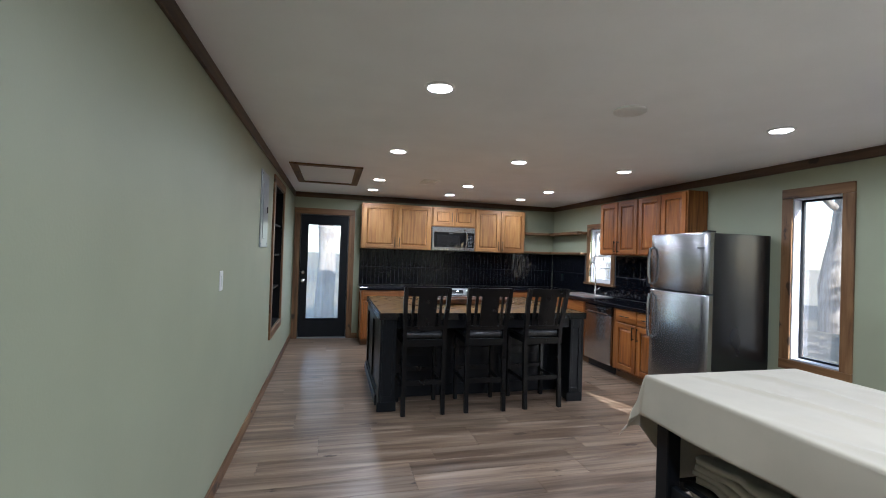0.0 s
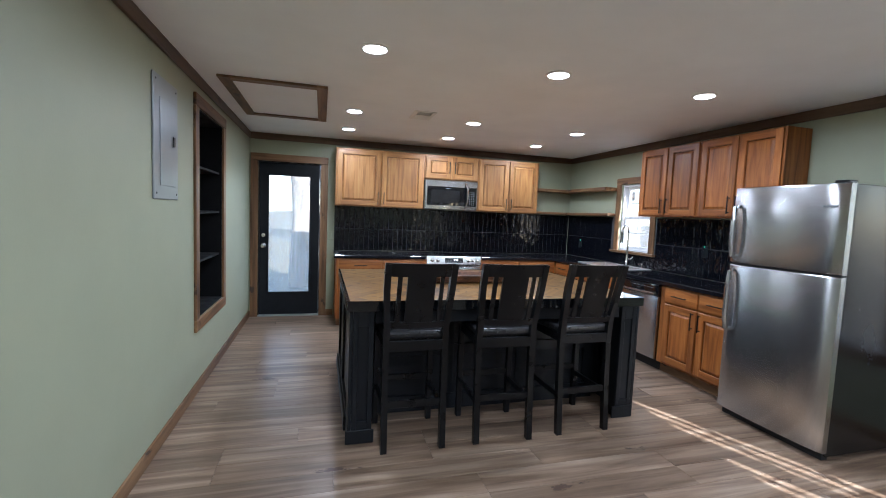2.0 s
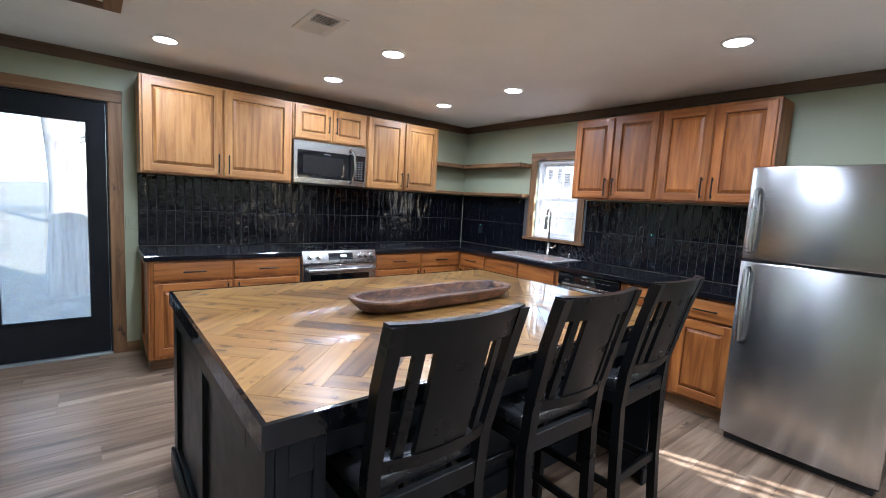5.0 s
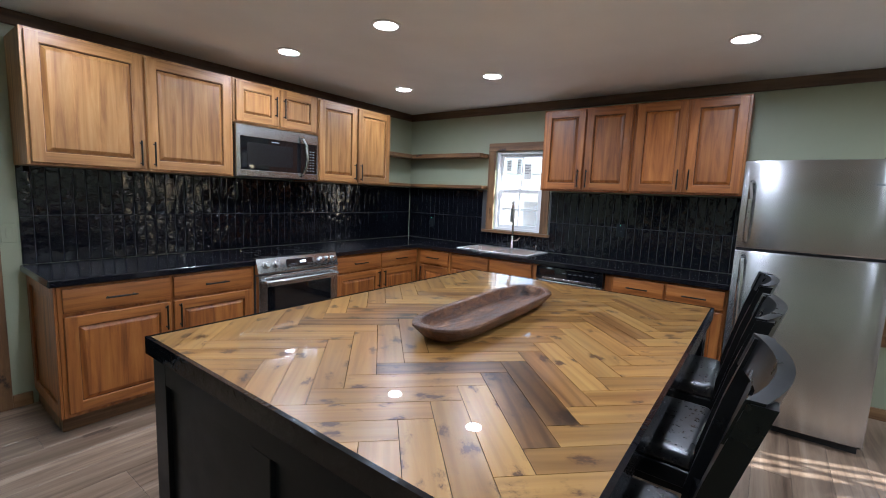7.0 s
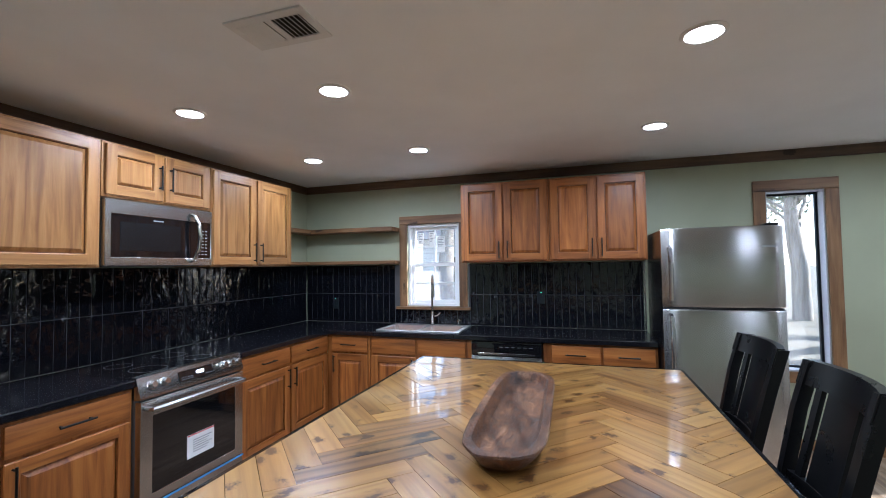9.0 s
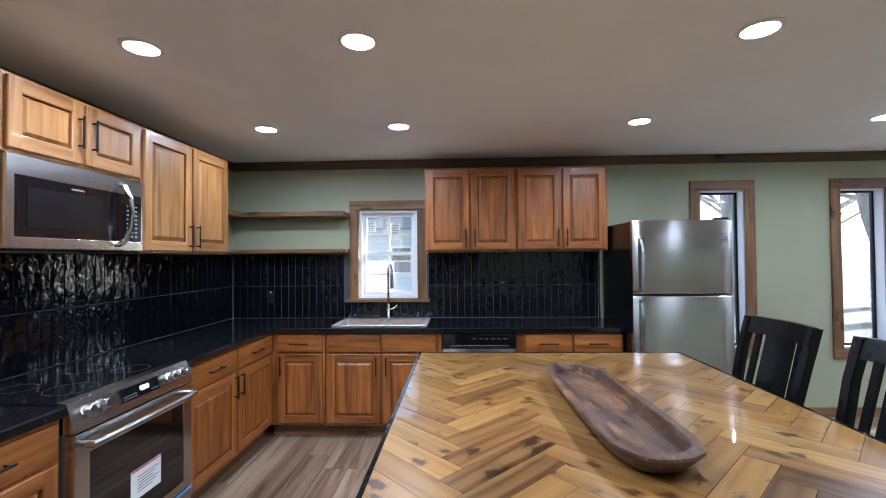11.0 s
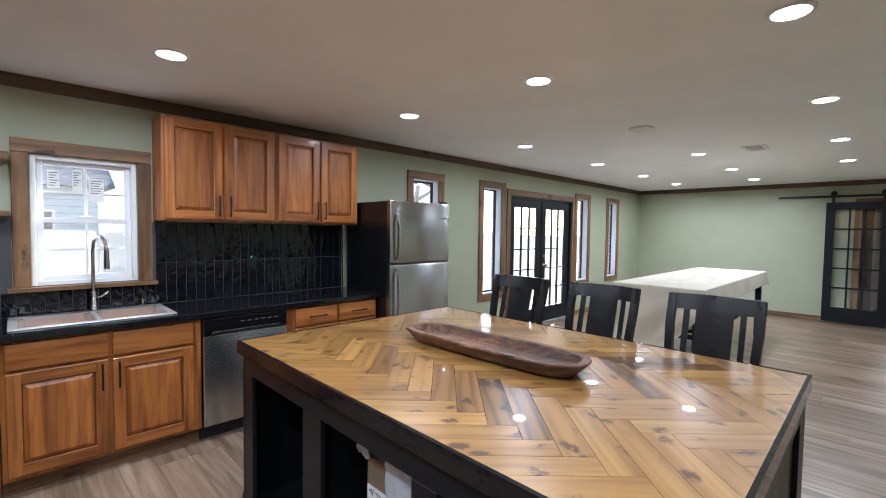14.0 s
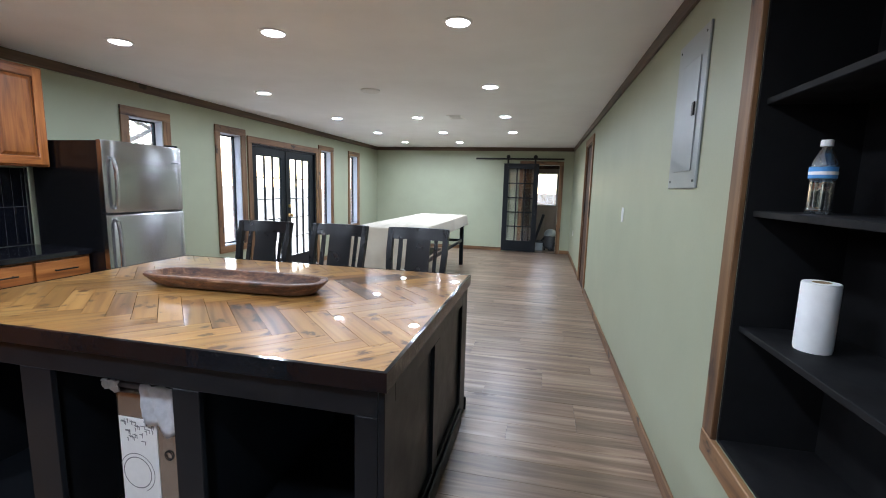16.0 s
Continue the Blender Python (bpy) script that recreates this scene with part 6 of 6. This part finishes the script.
def neighbour_house():
    e = thing("house", "pale sided neighbouring house with a grey roof", "house", pose(18.0, 7.2, -0.25))
    part("wall", box(0, -2.6, 0, 6, 4.0, 2.9, 0), M_SIDING, e)
    bm = bmesh.new()
    a = [bm.verts.new(p) for p in ((-0.4, -3, 2.9), (-0.4, 4.4, 2.9), (6.4, 4.4, 2.9), (6.4, -3, 2.9), (3, -3, 4.6), (3, 4.4, 4.6))]
    for f in ((0, 1, 5, 4), (2, 3, 4, 5), (0, 4, 3), (1, 2, 5), (0, 3, 2, 1)):
        bm.faces.new([a[i] for i in f])
    part("roof", bm, M_SHINGLE, e, smooth=None)
    for y in (-1.6, 0.2, 2.2):
        w = part("window", boxes([(-0.05, y, 1.0, -0.001, y + 0.07, 2.2), (-0.05, y + 0.83, 1.0, -0.001, y + 0.9, 2.2), (-0.05, y + 0.07, 2.13, -0.001, y + 0.83, 2.2), (-0.05, y + 0.07, 1.0, -0.001, y + 0.83, 1.07), (-0.045, y + 0.07, 1.57, -0.001, y + 0.83, 1.63)], 0), M_WHITE, e)
        part("pane", box(-0.02, y + 0.07, 1.07, -0.004, y + 0.83, 2.13, 0), M_BLACKGLASS, w)
    for k in range(14):
        part("siding_lap", box(-0.012, -2.6, 0.1 + 0.2 * k, -0.001, 4.0, 0.115 + 0.2 * k, 0), M_PANELBOX, e)


neighbour_house()


M_FENCE = wood("weathered_cedar", (0.2, 0.13, 0.07), (0.36, 0.25, 0.14), (0.46, 0.34, 0.21), 'z', 0.8, 0.0, 16.0, 0.8, 1.15)


def yard_fence():
    e = thing("fence", "tan wooden board fence in the yard", "fence", pose(-1.2, YS - 6.5, -0.3))
    for k in range(24):
        part("board", box(0.15 * k, 0, 0.03, 0.15 * k + 0.14, 0.02, 1.62 + 0.012 * (k % 3), 0.003), M_FENCE, e)
    for z in (0.4, 1.25):
        part("rail", box(0, -0.045, z, 3.6, -0.001, z + 0.09, 0.003), M_FENCE, e)
    for x in (0.02, 1.76, 3.5):
        part("post", box(x, -0.14, -0.1, x + 0.09, -0.046, 1.7, 0.004), M_FENCE, e)


yard_fence()

# ---- backsplash tiles ----
def tile_mesh(w, h, seed):
    rng = random.Random(seed)
    bm = bmesh.new()
    n, k, t, b = 4, 9, 0.009, 0.0025
    tx, tz = rng.uniform(-0.03, 0.03), rng.uniform(-0.012, 0.012)
    g = [[bm.verts.new((b + (w - 2 * b) * i / n, -t - tx * (i / n - 0.5) * w - tz * (j / k - 0.5) * h - 0.0024 * noise.noise(Vector((i * 0.5, j * 0.55, seed * 3.1))), b + (h - 2 * b) * j / k)) for j in range(k + 1)] for i in range(n + 1)]
    for i in range(n):
        for j in range(k):
            bm.faces.new((g[i][j], g[i + 1][j], g[i + 1][j + 1], g[i][j + 1]))
    loop = [g[i][0] for i in range(n + 1)] + [g[n][j] for j in range(1, k + 1)] + [g[i][k] for i in range(n - 1, -1, -1)] + [g[0][j] for j in range(k - 1, 0, -1)]
    base = [bm.verts.new((0 if v.co.x < w / 6 else (w if v.co.x > 5 * w / 6 else v.co.x), -0.003, 0 if v.co.z < h / 12 else (h if v.co.z > 11 * h / 12 else v.co.z))) for v in loop]
    for i in range(len(loop)):
        j = (i + 1) % len(loop)
        bm.faces.new((loop[i], base[i], base[j], loop[j]))
    return mesh_of("tile", bm, M_TILE, 60)


TW, TH, GAP = 0.066, 0.306, 0.0025
variants = [tile_mesh(TW, TH, s) for s in range(8)]
shorts = {}
rng = random.Random(4)


def backsplash(name, m, length, z0, label, skip=None, cut=None):
    """Two courses of upright tiles. skip: a stretch (a, b) where only a low course of height cut stands."""
    e = thing(name, label, "tiles", m, kind="structure")
    part("grout", box(0, -0.004, z0, length, -0.0005, z0 + 2 * TH + 0.004, 0) if not skip else boxes([(0, -0.004, z0, skip[0], -0.0005, z0 + 2 * TH + 0.004), (skip[1], -0.004, z0, length, -0.0005, z0 + 2 * TH + 0.004), (skip[0], -0.004, z0, skip[1], -0.0005, z0 + cut)], 0), M_GROUT, e, smooth=None)
    n = int(length / (TW + GAP))
    for i in range(n):
        x = i * (TW + GAP)
        for c in (0, 1):
            low = skip and x + TW > skip[0] and x < skip[1]
            if low and c == 1:
                continue
            me = rng.choice(variants)
            if low:
                k = rng.randrange(4)
                if k not in shorts:
                    shorts[k] = tile_mesh(TW, cut - 0.004, 20 + k)
                me = shorts[k]
            o = new("tile", me)
            o.parent = e
            o.matrix_local = pose(x, 0, z0 + 0.002 + c * (TH + GAP))
    left = length - n * (TW + GAP)
    if left > 0.008:
        me = tile_mesh(left - 0.002, TH, 40 + n)
        for c in (0, 1):
            o = new("tile", me)
            o.parent = e
            o.matrix_local = pose(n * (TW + GAP), 0, z0 + 0.002 + c * (TH + GAP))


backsplash("backsplash_north", NORTHM @ pose(1.09, 0, 0), XR - 1.09 - 0.012, 0.917, "glossy black upright stacked tiles above the worktop")
backsplash("backsplash_east", EASTM @ pose(-(YN - 0.011), 0, 0), YN - 0.011 - 4.15, 0.917, "glossy black upright tiles round the sink window", (YN - 0.011 - 6.52, YN - 0.011 - 5.77), 0.15)
setting("tile_edge_trim", box(XR - 0.013, 4.132, 0.917, XR - 0.001, 4.148, 1.54, 0.001), M_CHROME, "thin metal tile edge")


# ---- floor planks ----
PW, PL = 0.182, 1.22
plank_cache = {}


def plank_mesh(length, width):
    key = (round(length, 3), round(width, 3))
    if key not in plank_cache:
        plank_cache[key] = mesh_of("plank", box(0.0006, 0.0006, -0.004, length - 0.0006, width - 0.0006, 0.0, 0.0012), M_PLANK)
    return plank_cache[key]


row, y = 0, YS
starts = (0.0, 0.42, 0.84, 0.21, 0.63, 1.02)
while y < YN - 0.001:
    w = min(PW, YN - y)
    x = -starts[(row * 5 + row // 3) % 6]
    while x < XR:
        a, b = max(0.0, x), min(XR, x + PL)
        if b - a > 0.01:
            o = new("plank", plank_mesh(b - a, w))
            o.parent = floor
            o.location = (a, y, 0)
        x += PL
    y += PW
    row += 1
